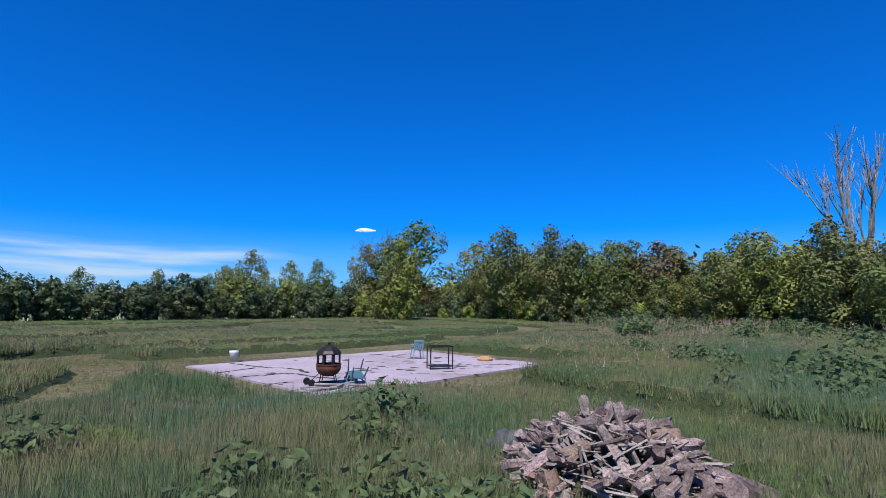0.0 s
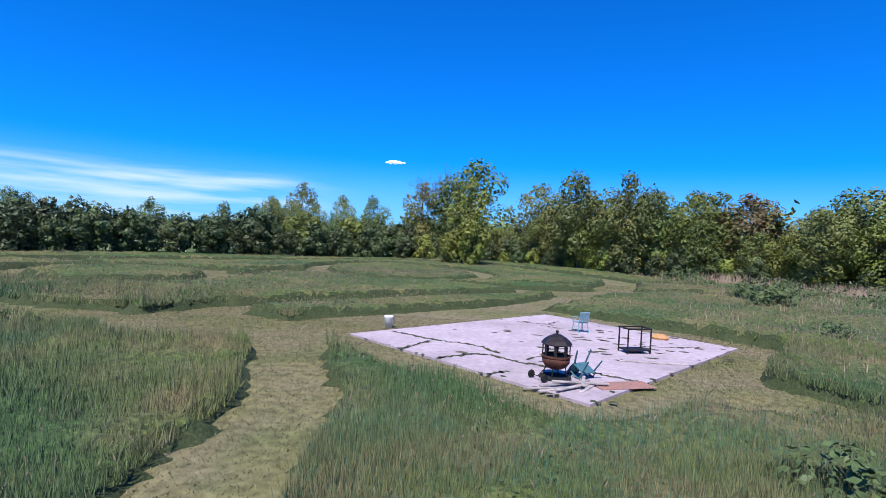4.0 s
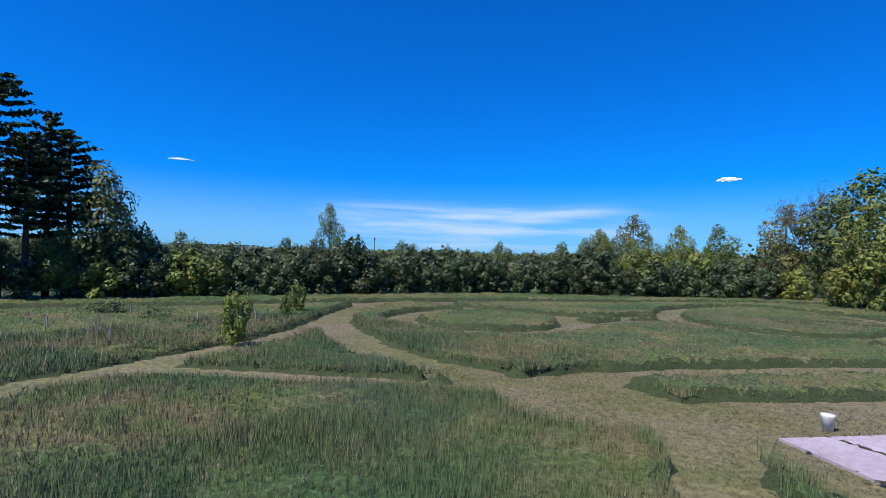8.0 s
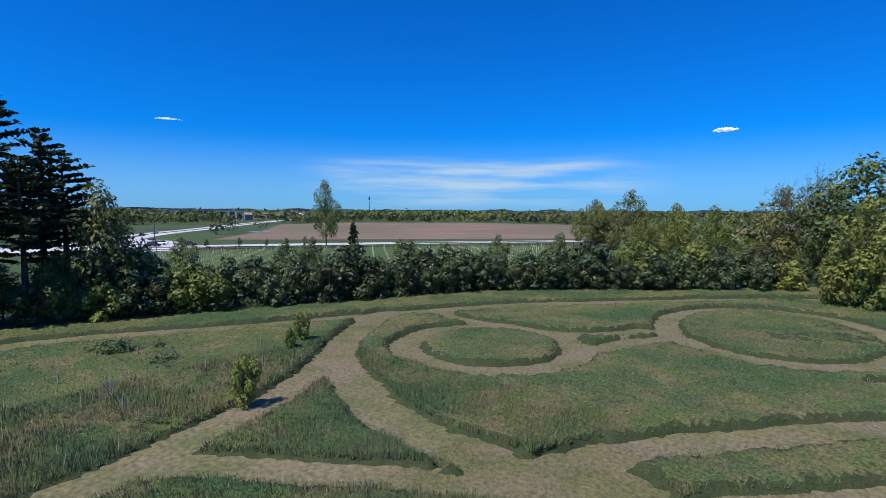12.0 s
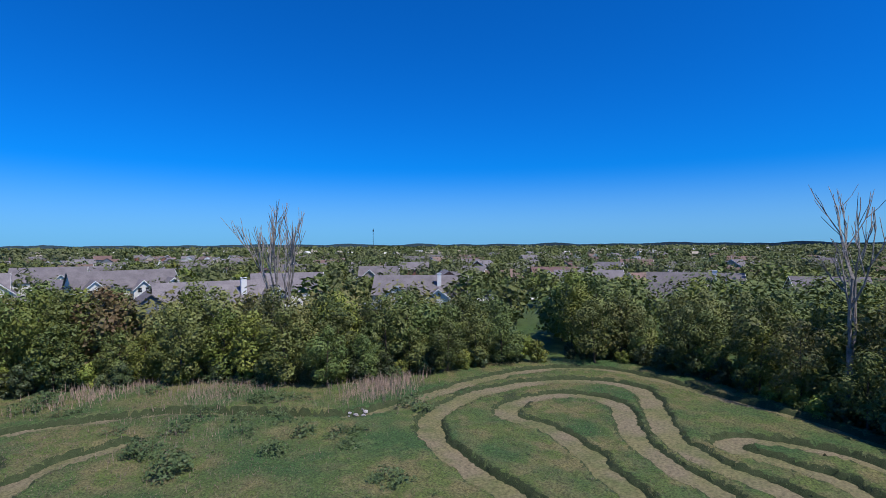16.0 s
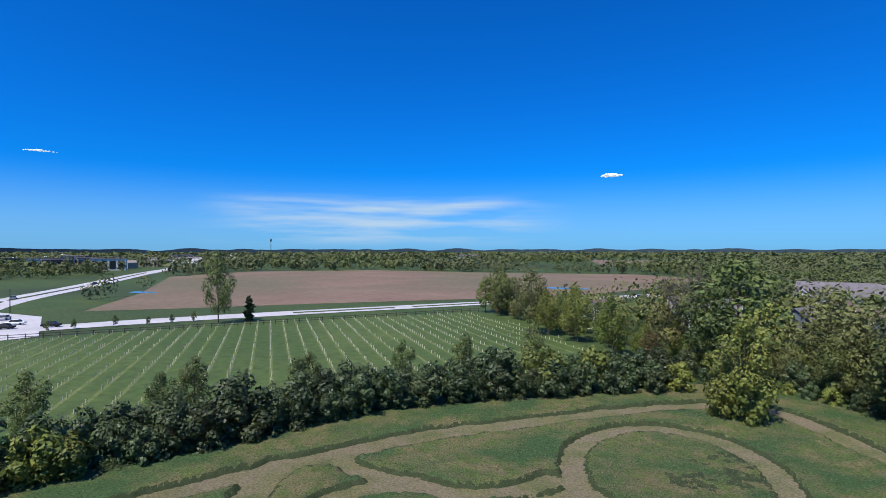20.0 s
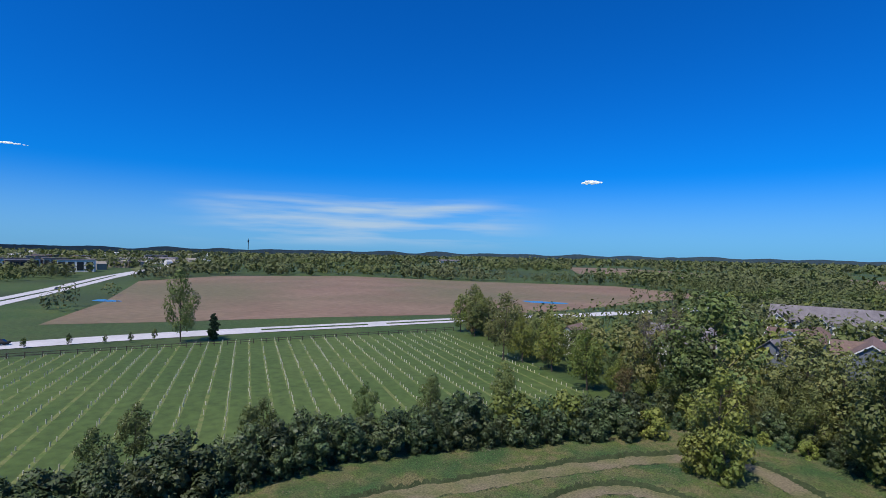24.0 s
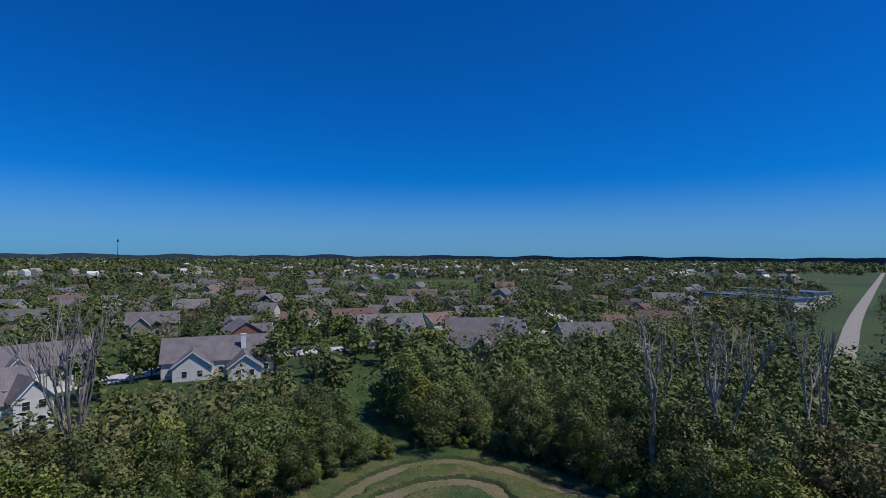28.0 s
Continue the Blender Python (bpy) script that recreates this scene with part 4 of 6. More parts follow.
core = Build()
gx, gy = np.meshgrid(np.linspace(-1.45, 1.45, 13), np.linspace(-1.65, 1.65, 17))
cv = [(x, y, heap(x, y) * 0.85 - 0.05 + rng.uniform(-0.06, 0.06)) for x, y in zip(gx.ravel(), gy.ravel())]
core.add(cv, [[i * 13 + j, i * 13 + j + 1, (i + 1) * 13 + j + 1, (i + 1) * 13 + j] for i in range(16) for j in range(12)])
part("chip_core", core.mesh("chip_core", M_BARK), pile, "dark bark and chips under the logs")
for i in range(285):
    a, q = rng.uniform(0, 6.28), math.sqrt(rng.uniform(0, 1.12))
    x, y = 1.4 * q * math.cos(a), 1.6 * q * math.sin(a)
    me = big[i % 2] if i < 4 else (sticks[i % 5] if i % 5 < 2 else logs[i % 10])
    part("log", me, pile, "", pose(x, y, heap(x, y) * 0.95 + rng.uniform(-0.02, 0.14), rng.uniform(0, 360), rng.normal(0, 24), rng.uniform(0, 360)))

debris = Build()
for i in range(520):
    a, q = rng.uniform(0, 6.28), math.sqrt(rng.uniform(0, 1.2))
    x, y = 1.5 * q * math.cos(a), 1.7 * q * math.sin(a)
    d = Vector((rng.normal(), rng.normal(), rng.normal(0, 0.25))).normalized() * rng.uniform(0.1, 0.32)
    p0 = Vector((x, y, heap(x, y) * 0.95 + rng.uniform(0.02, 0.16)))
    r = rng.uniform(0.006, 0.03)
    debris.tube([p0 - d, p0 + d], [r, r * 0.6], 4)
tagged(part("stick_litter", debris.mesh("stick_litter", M_BLEACH), pile, "loose pale sticks and splinters"), kind="stuff")

tarp_v, tarp_f = [], []
for i in range(9):
    for j in range(7):
        tarp_v.append(((i - 4) * 0.14, (j - 3) * 0.13, 0.62 + 0.10 * math.sin(i * 1.3 + j) + 0.07 * math.cos(j * 1.9 - i) - 0.010 * ((i - 4) ** 2 + (j - 3) ** 2) + rng.uniform(-0.03, 0.03)))
        if i and j:
            q = i * 7 + j
            tarp_f.append([q - 8, q - 1, q, q - 7])
tarp = tagged(part("plastic_sheet", mesh("plastic_sheet", tarp_v, tarp_f, M_TARP), None, "", pose(-0.25, 11.75, 0, 0, 0, 30)), "crumpled grey-black plastic sheet at the end of the wood pile", "plastic sheet")
sol = tarp.modifiers.new("thickness", "SOLIDIFY")
sol.thickness = 0.008
# ---- trees ----
def leaf_quads(c, size, g, out=None):
    """Bent little leaf clumps round the centres c (n, 3), facing outwards if out is given."""
    n = len(c)
    if out is None:
        u = g.normal(size=(n, 3))
        u[:, 2] *= 0.7
    else:
        nrm = out + g.normal(0, 0.34, (n, 3))
        u = np.cross(nrm, g.normal(size=(n, 3)))
    u /= np.linalg.norm(u, axis=1, keepdims=True) + 1e-9
    w = np.cross(u, g.normal(size=(n, 3)) if out is None else nrm)
    w /= np.linalg.norm(w, axis=1, keepdims=True) + 1e-9
    s = (size * g.uniform(0.5, 1.4, n))[:, None]
    k = g.uniform(0.45, 1.0, (n, 1))
    nrm = np.cross(u, w)
    return np.stack([c - u * s, c - w * s * k * 0.7 + nrm * s * 0.25, c + u * s * g.uniform(0.7, 1.2, (n, 1)), c + w * s * k * 0.7 + nrm * s * 0.2], 1)


def crown_points(lobes, n, g, shell=0.55):
    """Points in overlapping ellipsoid lobes, denser near their outsides, and the ways out of the lobes."""
    vol = np.array([a * a * b for *_, a, b in lobes]) ** 0.8
    pick = g.choice(len(lobes), n, p=vol / vol.sum())
    L = np.array(lobes)[pick]
    d = g.normal(size=(n, 3))
    d /= np.linalg.norm(d, axis=1, keepdims=True)
    r = (shell + (1 - shell) * g.uniform(0, 1, n) ** 0.6)[:, None] * g.uniform(0.82, 1.12, (n, 1))
    return L[:, :3] + d * r * np.stack([L[:, 3], L[:, 3], L[:, 4]], 1), d + (0, 0, 0.25)


def limbs(b, g, h, r0, spread, n, z0=0.3, top=0.85):
    lean = g.normal(0, 0.03 * h, 2)
    pts = [(0, 0, -0.2), (lean[0] * 0.2, lean[1] * 0.2, h * 0.3), (lean[0] * 0.6, lean[1] * 0.6, h * 0.6), (lean[0], lean[1], h * top)]
    b.tube(pts, [r0, r0 * 0.75, r0 * 0.5, r0 * 0.12], 6)
    for i in range(n):
        a, z = g.uniform(0, 6.28), h * g.uniform(z0, 0.7)
        ln = spread * g.uniform(0.6, 1.0)
        f = z / h
        p0 = Vector((lean[0] * f, lean[1] * f, z))
        p1 = p0 + Vector((math.cos(a) * ln * 0.5, math.sin(a) * ln * 0.5, ln * 0.45))
        p2 = p0 + Vector((math.cos(a) * ln * 0.9, math.sin(a) * ln * 0.9, ln * g.uniform(0.6, 1.1)))
        b.tube([p0, p1, p2], [r0 * 0.38, r0 * 0.25, r0 * 0.06], 5)
    return lean


def make_tree(name, label, h, rad, leaf, n, seed, material, low=0.25, size=0.3, lobes_n=11, category="tree", stems=1, bark=None, wide=1.0, tip=0.8):
    g = np.random.default_rng(seed)
    t = thing(name, label, category)
    b = Build()
    lean = (0, 0)
    if category == "weeds":
        b.tube([(0, 0, -0.1), (0.02, 0.01, h * 0.5), (0.03, -0.02, h * 0.8)], [0.02, 0.015, 0.006], 5)
    for s in range(stems):
        lean = limbs(b, g, h * 0.92, max(0.05, h * 0.016) / (1 + 0.3 * (stems - 1)), rad * 0.9, 6, low)
    part("trunk", b.mesh("trunk", bark or M_BARK), t)
    lobes = []
    for i in range(lobes_n):
        f = (i + 0.5) / lobes_n
        z = h * (low + (1 - low) * (0.10 + 0.80 * f))
        prof = math.sin(math.pi * min(1, 0.22 + 0.78 * f * tip)) ** 0.7
        a = i * 2.4 + g.uniform(-0.4, 0.4)
        q = rad * prof * g.uniform(0.35, 0.75) * (0.25 if f > 0.88 else 1)
        r = rad * g.uniform(0.32, 0.55) * (1.0 if f < 0.8 else 0.75)
        lobes.append((math.cos(a) * q * wide + lean[0] * f, math.sin(a) * q * wide + lean[1] * f, z, r, r * g.uniform(0.75, 1.1)))
    c, out = crown_points(lobes, n, g)
    c[:, 2] = np.maximum(c[:, 2], 0.15)
    part("crown", quads("crown", leaf_quads(c, size, g, out), material), t)
    return t


def make_pine(name, label, h, rad, seed, bare=0.3, dense=1.0):
    g = np.random.default_rng(seed)
    t = thing(name, label, "pine tree")
    b = Build()
    b.tube([(0, 0, -0.2), (0.1, 0, h * 0.4), (0, 0.1, h * 0.75), (0, 0, h)], [h * 0.016, h * 0.012, h * 0.007, 0.02], 7)
    cs = []
    z = h * bare
    while z < h * 0.98:
        f = (z - h * bare) / (h * (1 - bare))
        R = rad * (1 - f) ** 0.5 * g.uniform(0.75, 1.1) * (0.65 + 0.35 * min(1, f * 4))
        for k in range(6):
            a = g.uniform(0, 6.28)
            ln = R * g.uniform(0.6, 1.0)
            up = 0.12 + 0.25 * f
            b.tube([(0, 0, z), (math.cos(a) * ln * 0.6, math.sin(a) * ln * 0.6, z + ln * up * 0.4), (math.cos(a) * ln, math.sin(a) * ln, z + ln * up)], [0.05, 0.035, 0.01], 4, False)
            m = int(26 * dense * max(1, ln))
            s = g.uniform(0.25, 1.05, m)
            q = np.stack([math.cos(a) * ln * s, math.sin(a) * ln * s, z + ln * up * s], 1) + g.normal(0, 0.22, (m, 3)) * (1, 1, 0.55) * max(0.5, ln / 3)
            cs.append(q)
        z += h * 0.042 * g.uniform(0.8, 1.2)
    part("trunk", b.mesh("trunk", M_BARK), t)
    part("crown", quads("crown", leaf_quads(np.concatenate(cs), 0.34, g), M_PINE), t)
    return t


def branch(b, g, p, d, ln, r, depth, spread, tips, up=0.25):
    q = p + d * ln * 0.5 + Vector(g.normal(0, 0.04 * ln, 3))
    e = q + (d + Vector((0, 0, up * 0.3))).normalized() * ln * 0.5
    b.tube([p, q, e], [r, r * 0.8, r * 0.62], 5 if depth > 1 else 3, False)
    tips.append(e)
    if depth == 0:
        return
    for i in range(3 if depth > 1 else 4):
        v = Vector(g.normal(0, 1, 3))
        nd = (d + v * spread + Vector((0, 0, up))).normalized()
        s = p.lerp(e, g.uniform(0.45, 1.0)) if i else e
        branch(b, g, s, nd, ln * g.uniform(0.55, 0.8), r * (0.62 if i else 0.6), depth - 1, spread, tips, up)


def make_bare(name, label, h, seed, at, material, depth=4, forks=3, spread=0.34, r0=0.22, leaf=None, leaves=0, up=0.3):
    g = np.random.default_rng(seed)
    t = thing(name, label, "bare tree", at)
    b = Build()
    tips = []
    b.tube([(0, 0, -0.3), (0.1, 0.05, h * 0.16), (0.05, 0.1, h * 0.3)], [r0 * 1.25, r0, r0 * 0.85], 7, False)
    for i in range(forks):
        a = i * 6.28 / forks + g.uniform(-0.4, 0.4)
        d = Vector((math.cos(a) * 0.30, math.sin(a) * 0.30, 1)).normalized()
        branch(b, g, Vector((0.05, 0.1, h * (0.22 + 0.06 * (i % 2)))), d, h * 0.30, r0 * 0.6, depth, spread, tips, up)
    part("trunk", b.mesh("trunk", material), t)
    if leaves:
        c = np.array([tuple(p) for p in tips])
        c = c[g.integers(0, len(c), leaves)] + g.normal(0, 0.35, (leaves, 3))
        part("leaves", quads("leaves", leaf_quads(c, 0.14, g), leaf), t, "thin young leaves")
    return t


KINDS = {}


def kind(key, maker, count, *a, **k):
    KINDS[key] = []
    for i in range(count):
        t = maker(*a, seed=k.get("seed0", 10) + i * 7 + len(KINDS) * 101, **{x: y for x, y in k.items() if x != "seed0"})
        t.matrix_basis = pose(-4000 - 40 * i, -4000 - 40 * len(KINDS), 0)
        KINDS[key].append(t)


kind("bush", make_tree, 4, "hedge_shrub", "dense dark green hedgerow shrub at the meadow's edge", 5.6, 2.5, None, n=1500, material=M_HEDGE, low=0.04, size=0.23, lobes_n=10, category="shrub", stems=3)
kind("bushy", make_tree, 2, "hedge_shrub", "yellow-green hedgerow shrub at the meadow's edge", 5.2, 2.4, None, n=1400, material=M_LEAFY, low=0.04, size=0.23, lobes_n=10, category="shrub", stems=3)
kind("weed", make_tree, 3, "weed_clump", "leafy green weed clump standing in the meadow grass", 1.4, 0.95, None, n=420, material=M_WEED, low=0.05, size=0.085, lobes_n=9, category="weeds", stems=0)
kind("green", make_tree, 4, "broadleaf_tree", "dark green broadleaf tree in full leaf in the tree belt", 14, 4.6, None, n=3600, material=M_LEAF, low=0.10, size=0.25, lobes_n=14)
kind("olive", make_tree, 3, "broadleaf_tree", "olive-green broadleaf tree with young leaves in the tree belt", 14, 4.2, None, n=3000, material=M_OLIVE, low=0.10, size=0.24, lobes_n=14)
kind("spring", make_tree, 3, "broadleaf_tree", "bright yellow-green broadleaf tree in the tree belt", 13, 4.4, None, n=3100, material=M_LEAFY, low=0.10, size=0.24, lobes_n=13)
kind("russet", make_tree, 2, "broadleaf_tree", "russet-tinged broadleaf tree just coming into leaf", 12, 4.0, None, n=2100, material=M_RUST, low=0.10, size=0.26, lobes_n=12)
kind("garden", make_tree, 4, "garden_tree", "rounded green tree standing among the houses", 9, 3.6, None, n=330, material=M_LEAF, low=0.16, size=0.62, lobes_n=9)
kind("gardeny", make_tree, 2, "garden_tree", "yellow-green tree standing among the houses", 9, 3.6, None, n=330, material=M_LEAFY, low=0.16, size=0.62, lobes_n=9)
kind("pine", make_pine, 2, "pine_tree", "tall dark pine with a bare lower trunk", 27, 6.6, bare=0.38, dense=0.62)
kind("fir", make_pine, 1, "fir_tree", "small dark conical fir beside the road", 10, 3.0, bare=0.05)


def plant(key, x, y, h, g, widen=1.0):
    src = KINDS[key][int(g.integers(len(KINDS[key])))]
    hs = {"weed": 1.4, "bush": 5.6, "bushy": 5.2, "green": 14, "olive": 14, "spring": 13, "russet": 12, "garden": 9, "gardeny": 9, "pine": 27, "fir": 10}[key]
    s = h / hs
    o = copy_thing(src, pose(x, y, 0, 0, 0, g.uniform(0, 360)))
    w = s * widen * g.uniform(0.9, 1.15)
    o.scale = (w, w, s)
    return o


def belt(pts, depth, step, mixk, h0, h1, seed, widen=1.0, side=1):
    """Trees along a line, in rows set back to one side of it."""
    g = np.random.default_rng(seed)
    p = chaikin(pts, 1)
    keys, wts = zip(*mixk)
    wts = np.array(wts) / sum(wts)
    seg = np.hypot(*np.diff(p, axis=0).T)
    total = seg.sum()
    cum = np.r_[0, np.cumsum(seg)]
    row = 0.0
    while row < depth:
        for s in np.arange(g.uniform(0, step), total, step):
            q = min(max(s + g.normal(0, step * 0.25), 0), total)
            i = min(np.searchsorted(cum, q, "right") - 1, len(seg) - 1)
            d = (p[i + 1] - p[i]) / seg[i]
            c = p[i] + d * (q - cum[i]) + np.array([-d[1], d[0]]) * side * (row + g.normal(0, step * 0.2))
            front = 0.72 if row == 0 else 1.0
            plant(keys[g.choice(len(keys), p=wts)], c[0], c[1], g.uniform(h0, h1) * front, g, widen)
        row += step * 0.95


gx_ = np.random.default_rng(91)
G = [("green", 4), ("olive", 3), ("spring", 2), ("russet", 1)]
# west hedge between meadow and orchard
belt([(-68.5, 21), (-66, 30), (-61.5, 40.5), (-55.5, 55), (-49, 66.5), (-38.5, 77), (-29, 84.5), (-20, 92)], 5, 2.7, [("bush", 7), ("bushy", 1)], 4.8, 7.8, 1, 1.0, 1)
# north-west corner and the belt beside the orchard
belt([(-19, 102), (-30, 114), (-54, 140), (-87, 170)], 9, 5.0, [("olive", 4), ("green", 3), ("spring", 2), ("russet", 1)], 6, 9.5, 2, 1.0, -1)
# belt north of the meadow
belt([(-6, 102), (2, 91.5), (15, 78)], 13, 4.6, G, 9.5, 14.5, 3, 1.0, 1)
belt([(17, 76), (26, 67), (31, 56), (35, 49)], 10, 4.4, G, 9.5, 13.5, 33, 1.1, 1)
belt([(-22, 106), (-12, 102.5), (-4, 100)], 10, 4.4, [("olive", 3), ("green", 2), ("russet", 1)], 5.5, 9, 4, 1.0, 1)
# east belt
belt([(37, 48), (46, 42.5), (59, 33)], 12, 4.6, [("green", 5), ("spring", 2)], 8.5, 11.5, 5, 1.1, 1)
belt([(62, 29.5), (65, 21), (61.5, 12.5), (53.5, 4.5), (44, -5), (37, -11), (29, -16)], 14, 5.0, [("olive", 3), ("green", 4), ("russet", 1), ("spring", 2)], 10.5, 13.8, 6, 1.0, 1)
# south wood
belt([(31, -16.5), (21, -16.5), (9.5, -24.5), (-1, -33)], 18, 5.0, [("olive", 4), ("green", 3), ("spring", 2)], 13.5, 18, 7, 1.15, 1)
belt([(-14.5, -36.5), (-22, -41), (-28.5, -51), (-45, -56)], 10, 4.6, [("green", 3), ("olive", 3), ("spring", 1)], 8, 12, 8, 1.1, -1)
belt([(-65.5, -10), (-69, -3), (-71, 5)], 13, 5.0, [("green", 2), ("spring", 6)], 12, 17.5, 9, 1.1, 1)
belt([(-71.5, 10), (-71, 20), (-70, 27)], 7, 3.6, [("green", 1), ("bush", 2)], 5, 7.5, 10, 1.0, 1)


def wood_fill(poly, step, h0, h1, seed, material, leaves=130):
    g = np.random.default_rng(seed)
    p = np.array(poly)
    xs, ys = np.meshgrid(np.arange(p[:, 0].min(), p[:, 0].max(), step), np.arange(p[:, 1].min(), p[:, 1].max(), step))
    x, y = xs.ravel() + g.normal(0, step * 0.3, xs.size), ys.ravel() + g.normal(0, step * 0.3, xs.size)
    ok = inside(x, y, [tuple(q) for q in poly])
    x, y = x[ok], y[ok]
    k = len(x)
    h, rr = g.uniform(h0, h1, k), step * g.uniform(0.45, 0.8, k)
    d = g.normal(size=(k, leaves, 3))
    d /= np.linalg.norm(d, axis=2, keepdims=True)
    lump = 1 + 0.25 * np.sin(d[:, :, 0] * 5 + x[:, None]) * np.sin(d[:, :, 1] * 5 + y[:, None])
    c = d * np.stack([rr, rr, h * 0.46], 1)[:, None, :] * (lump * g.uniform(0.7, 1.05, (k, leaves)))[:, :, None]
    c += np.stack([x, y, h * 0.54], 1)[:, None, :]
    return tagged(new("wood_interior", quads("wood_interior", leaf_quads(c.reshape(-1, 3), 0.5, g, d.reshape(-1, 3) + (0, 0, 0.25)), material)), "closed green canopy of the wood behind its edge trees", "woods", kind="stuff")


wood_fill([(23, 78), (39, 59), (53, 54), (68, 46), (76, 56), (49, 78), (34, 101), (11, 113), (8, 94)], 4.6, 8, 11, 1, M_OLIVE)
wood_fill([(-22, 118), (2, 108), (8, 134), (-9, 141), (-39, 141), (-75, 172), (-82, 189), (-55, 189), (-29, 161)], 5.3, 5, 8, 2, M_OLIVE)
wood_fill([(74, 35), (79, 11), (68, -9), (53, -29), (73, -50), (122, -73), (141, -15), (119, 23), (91, 40)], 5.5, 8, 11, 3, M_LEAF)
wood_fill([(44, -35), (16, -37), (0, -47), (-5, -61), (-9, -88), (31, -128), (97, -177), (106, -65)], 5.5, 10.3, 14.6, 4, M_OLIVE)
wood_fill([(-5, -44), (-14, -46), (-30, -60), (-54, -63), (-37, -82), (-15, -93), (-4, -77)], 4.4, 7.3, 10.3, 6, M_OLIVE)
wood_fill([(-74, -40), (-83, -34), (-103, -42), (-88, -50)], 5.7, 7.7, 12.0, 7, M_OLIVE)
wood_fill([(-88, 3), (-83, -12), (-95, -35), (-120, -19), (-108, 20)], 5.3, 9.5, 14.6, 5, M_LEAFY)
wood_fill([(141, -47), (197, -92), (272, -133), (307, -123), (288, -78), (210, -29), (151, -14)], 6.6, 5, 8, 8, M_OLIVE)
# low shrubs that close the feet of the belts
SH = [("bush", 4), ("bushy", 2)]
belt([(-21, 98.5), (-7, 97.5), (7.5, 84.5), (16.5, 75), (25.5, 66), (31, 55.5), (35.5, 48.5), (47, 41.5), (60, 30.5)], 3, 2.8, SH, 2.8, 5.2, 11, 1.0, 1)
belt([(61.5, 29), (63.8, 21), (60.5, 13), (52.5, 5), (43.5, -4.5), (36, -11), (28, -15.5), (20, -15.5), (9.5, -23.5), (-1, -31.5)], 3, 2.8, SH, 2.8, 5.4, 12, 1.0, 1)
belt([(-18, -32), (-33, -30), (-49, -25)], 3, 3.2, SH, 2.2, 3.8, 14, 1.1, -1)
belt([(-63, -10), (-67, -4), (-69, 5), (-69.5, 14)], 3, 2.8, SH, 2.8, 5.0, 13, 1.0, 1)
gt = np.random.default_rng(77)
for x, y, h in ((-75.2, 15.6, 22), (-73, 11.5, 19.5), (-78, 20.5, 19.5), (-71.8, 17.5, 16), (-77.5, 10.5, 20), (-74.5, 21.5, 17)):
    plant("pine", x, y, h, gt, 1.2)
for x, y, h in ((-70, 23.5, 17), (-73, 26, 12), (-70, 20, 9)):
    plant("olive" if h == 17 else "green", x, y, h * 0.85, gt, 0.9)
for x, y, h in ((-34.2, 113.4, 12.8), (-44.4, 125.3, 13.6), (-52.9, 130.4, 11.9), (-78.4, 159.3, 14.4), (-83.5, 170.3, 16.1), (-79.2, 166.1, 14.4), (-86.0, 165.2, 12.8), (-75.0, 162.7, 12.8), (4.9, 88, 16), (11.0, 82, 15.5), (18.0, 77.0, 12.5), (-73.3, 50.5, 7.6), (-63.1, 60.7, 7.2), (-55.4, 71.8, 8.0), (-41.8, 89.6, 9.3), (-69.0, 43.7, 7.4), (-61.4, 57.3, 7.4), (-80.1, 35.2, 8.0), (-49.5, 79.4, 8.1)):
    plant("green" if h < 9.4 else ["olive", "green", "spring"][int(gx_.integers(3))], x, y, h, gx_, 0.8)
for x, y, h in ((-55.3, -30.4, 7.2), (-51.3, -24.8, 6.4), (-58.5, -38.4, 9.6), (-71.3, -27.2, 11.2), (-56.9, -19.2, 6.4), (-44.1, -22.4, 5.6), (-47.3, -28.8, 7.2), (-40.9, -27.2, 5.6), (-66.5, -16.0, 9.6)):
    plant(["olive", "green", "russet"][int(gx_.integers(3))], x, y, h, gx_, 1.0)
plant("green", -12.8, 107.5, 20.5, gt, 1.25)
plant("green", -16.5, 104.5, 16, gt, 1.0)
plant("olive", -24.5, 112, 16.5, gt, 0.9)
plant("olive", -58, 131, 17.5, gt, 0.75)
plant("olive", -1, 106, 16, gt, 1.0)
plant("green", -141, 104.5, 21.5, gt, 0.58)
plant("fir", -136, 111, 7.6, gt, 0.8)
plant("spring", -12.5, 81.5, 13.5, gt, 0.85)
plant("olive", -13.8, 82.5, 9.5, gt, 0.85)
plant("bushy", -11.6, 79.6, 6, gt, 0.85)
plant("bushy", -14.4, 80.2, 5.2, gt, 0.85)
for x, y, h in ((-37.7, 20.4, 3.1), (-46.8, 30.4, 2.9), (-53, 10, 1.5), (-45.6, 28.6, 2.0), (-54.5, 12, 1.6)):
    plant("bushy", x, y, h, gt, 0.55)
for x, y, h in ((23, 45, 1.6), (26, 50, 1.5), (15, 63, 1.2), (9, 17, 1.4), (12, 22, 1.6), (7.6, 24, 1.3), (17, 28, 1.8), (22, 36, 1.7), (-2.5, 12.8, 1.25), (-3.5, 9.0, 1.15), (-1.2, 8.0, 1.1), (-2.6, 11.4, 1.0), (-1.8, 8.6, 1.1), (1.5, 5.5, 1.1), (5.4, 6.6, 1.2), (-7.5, 10.5, 1.0), (-63.5, 35, 1.5)):
    plant("weed", x, y, h, gt, 1.2)
gw = np.random.default_rng(301)
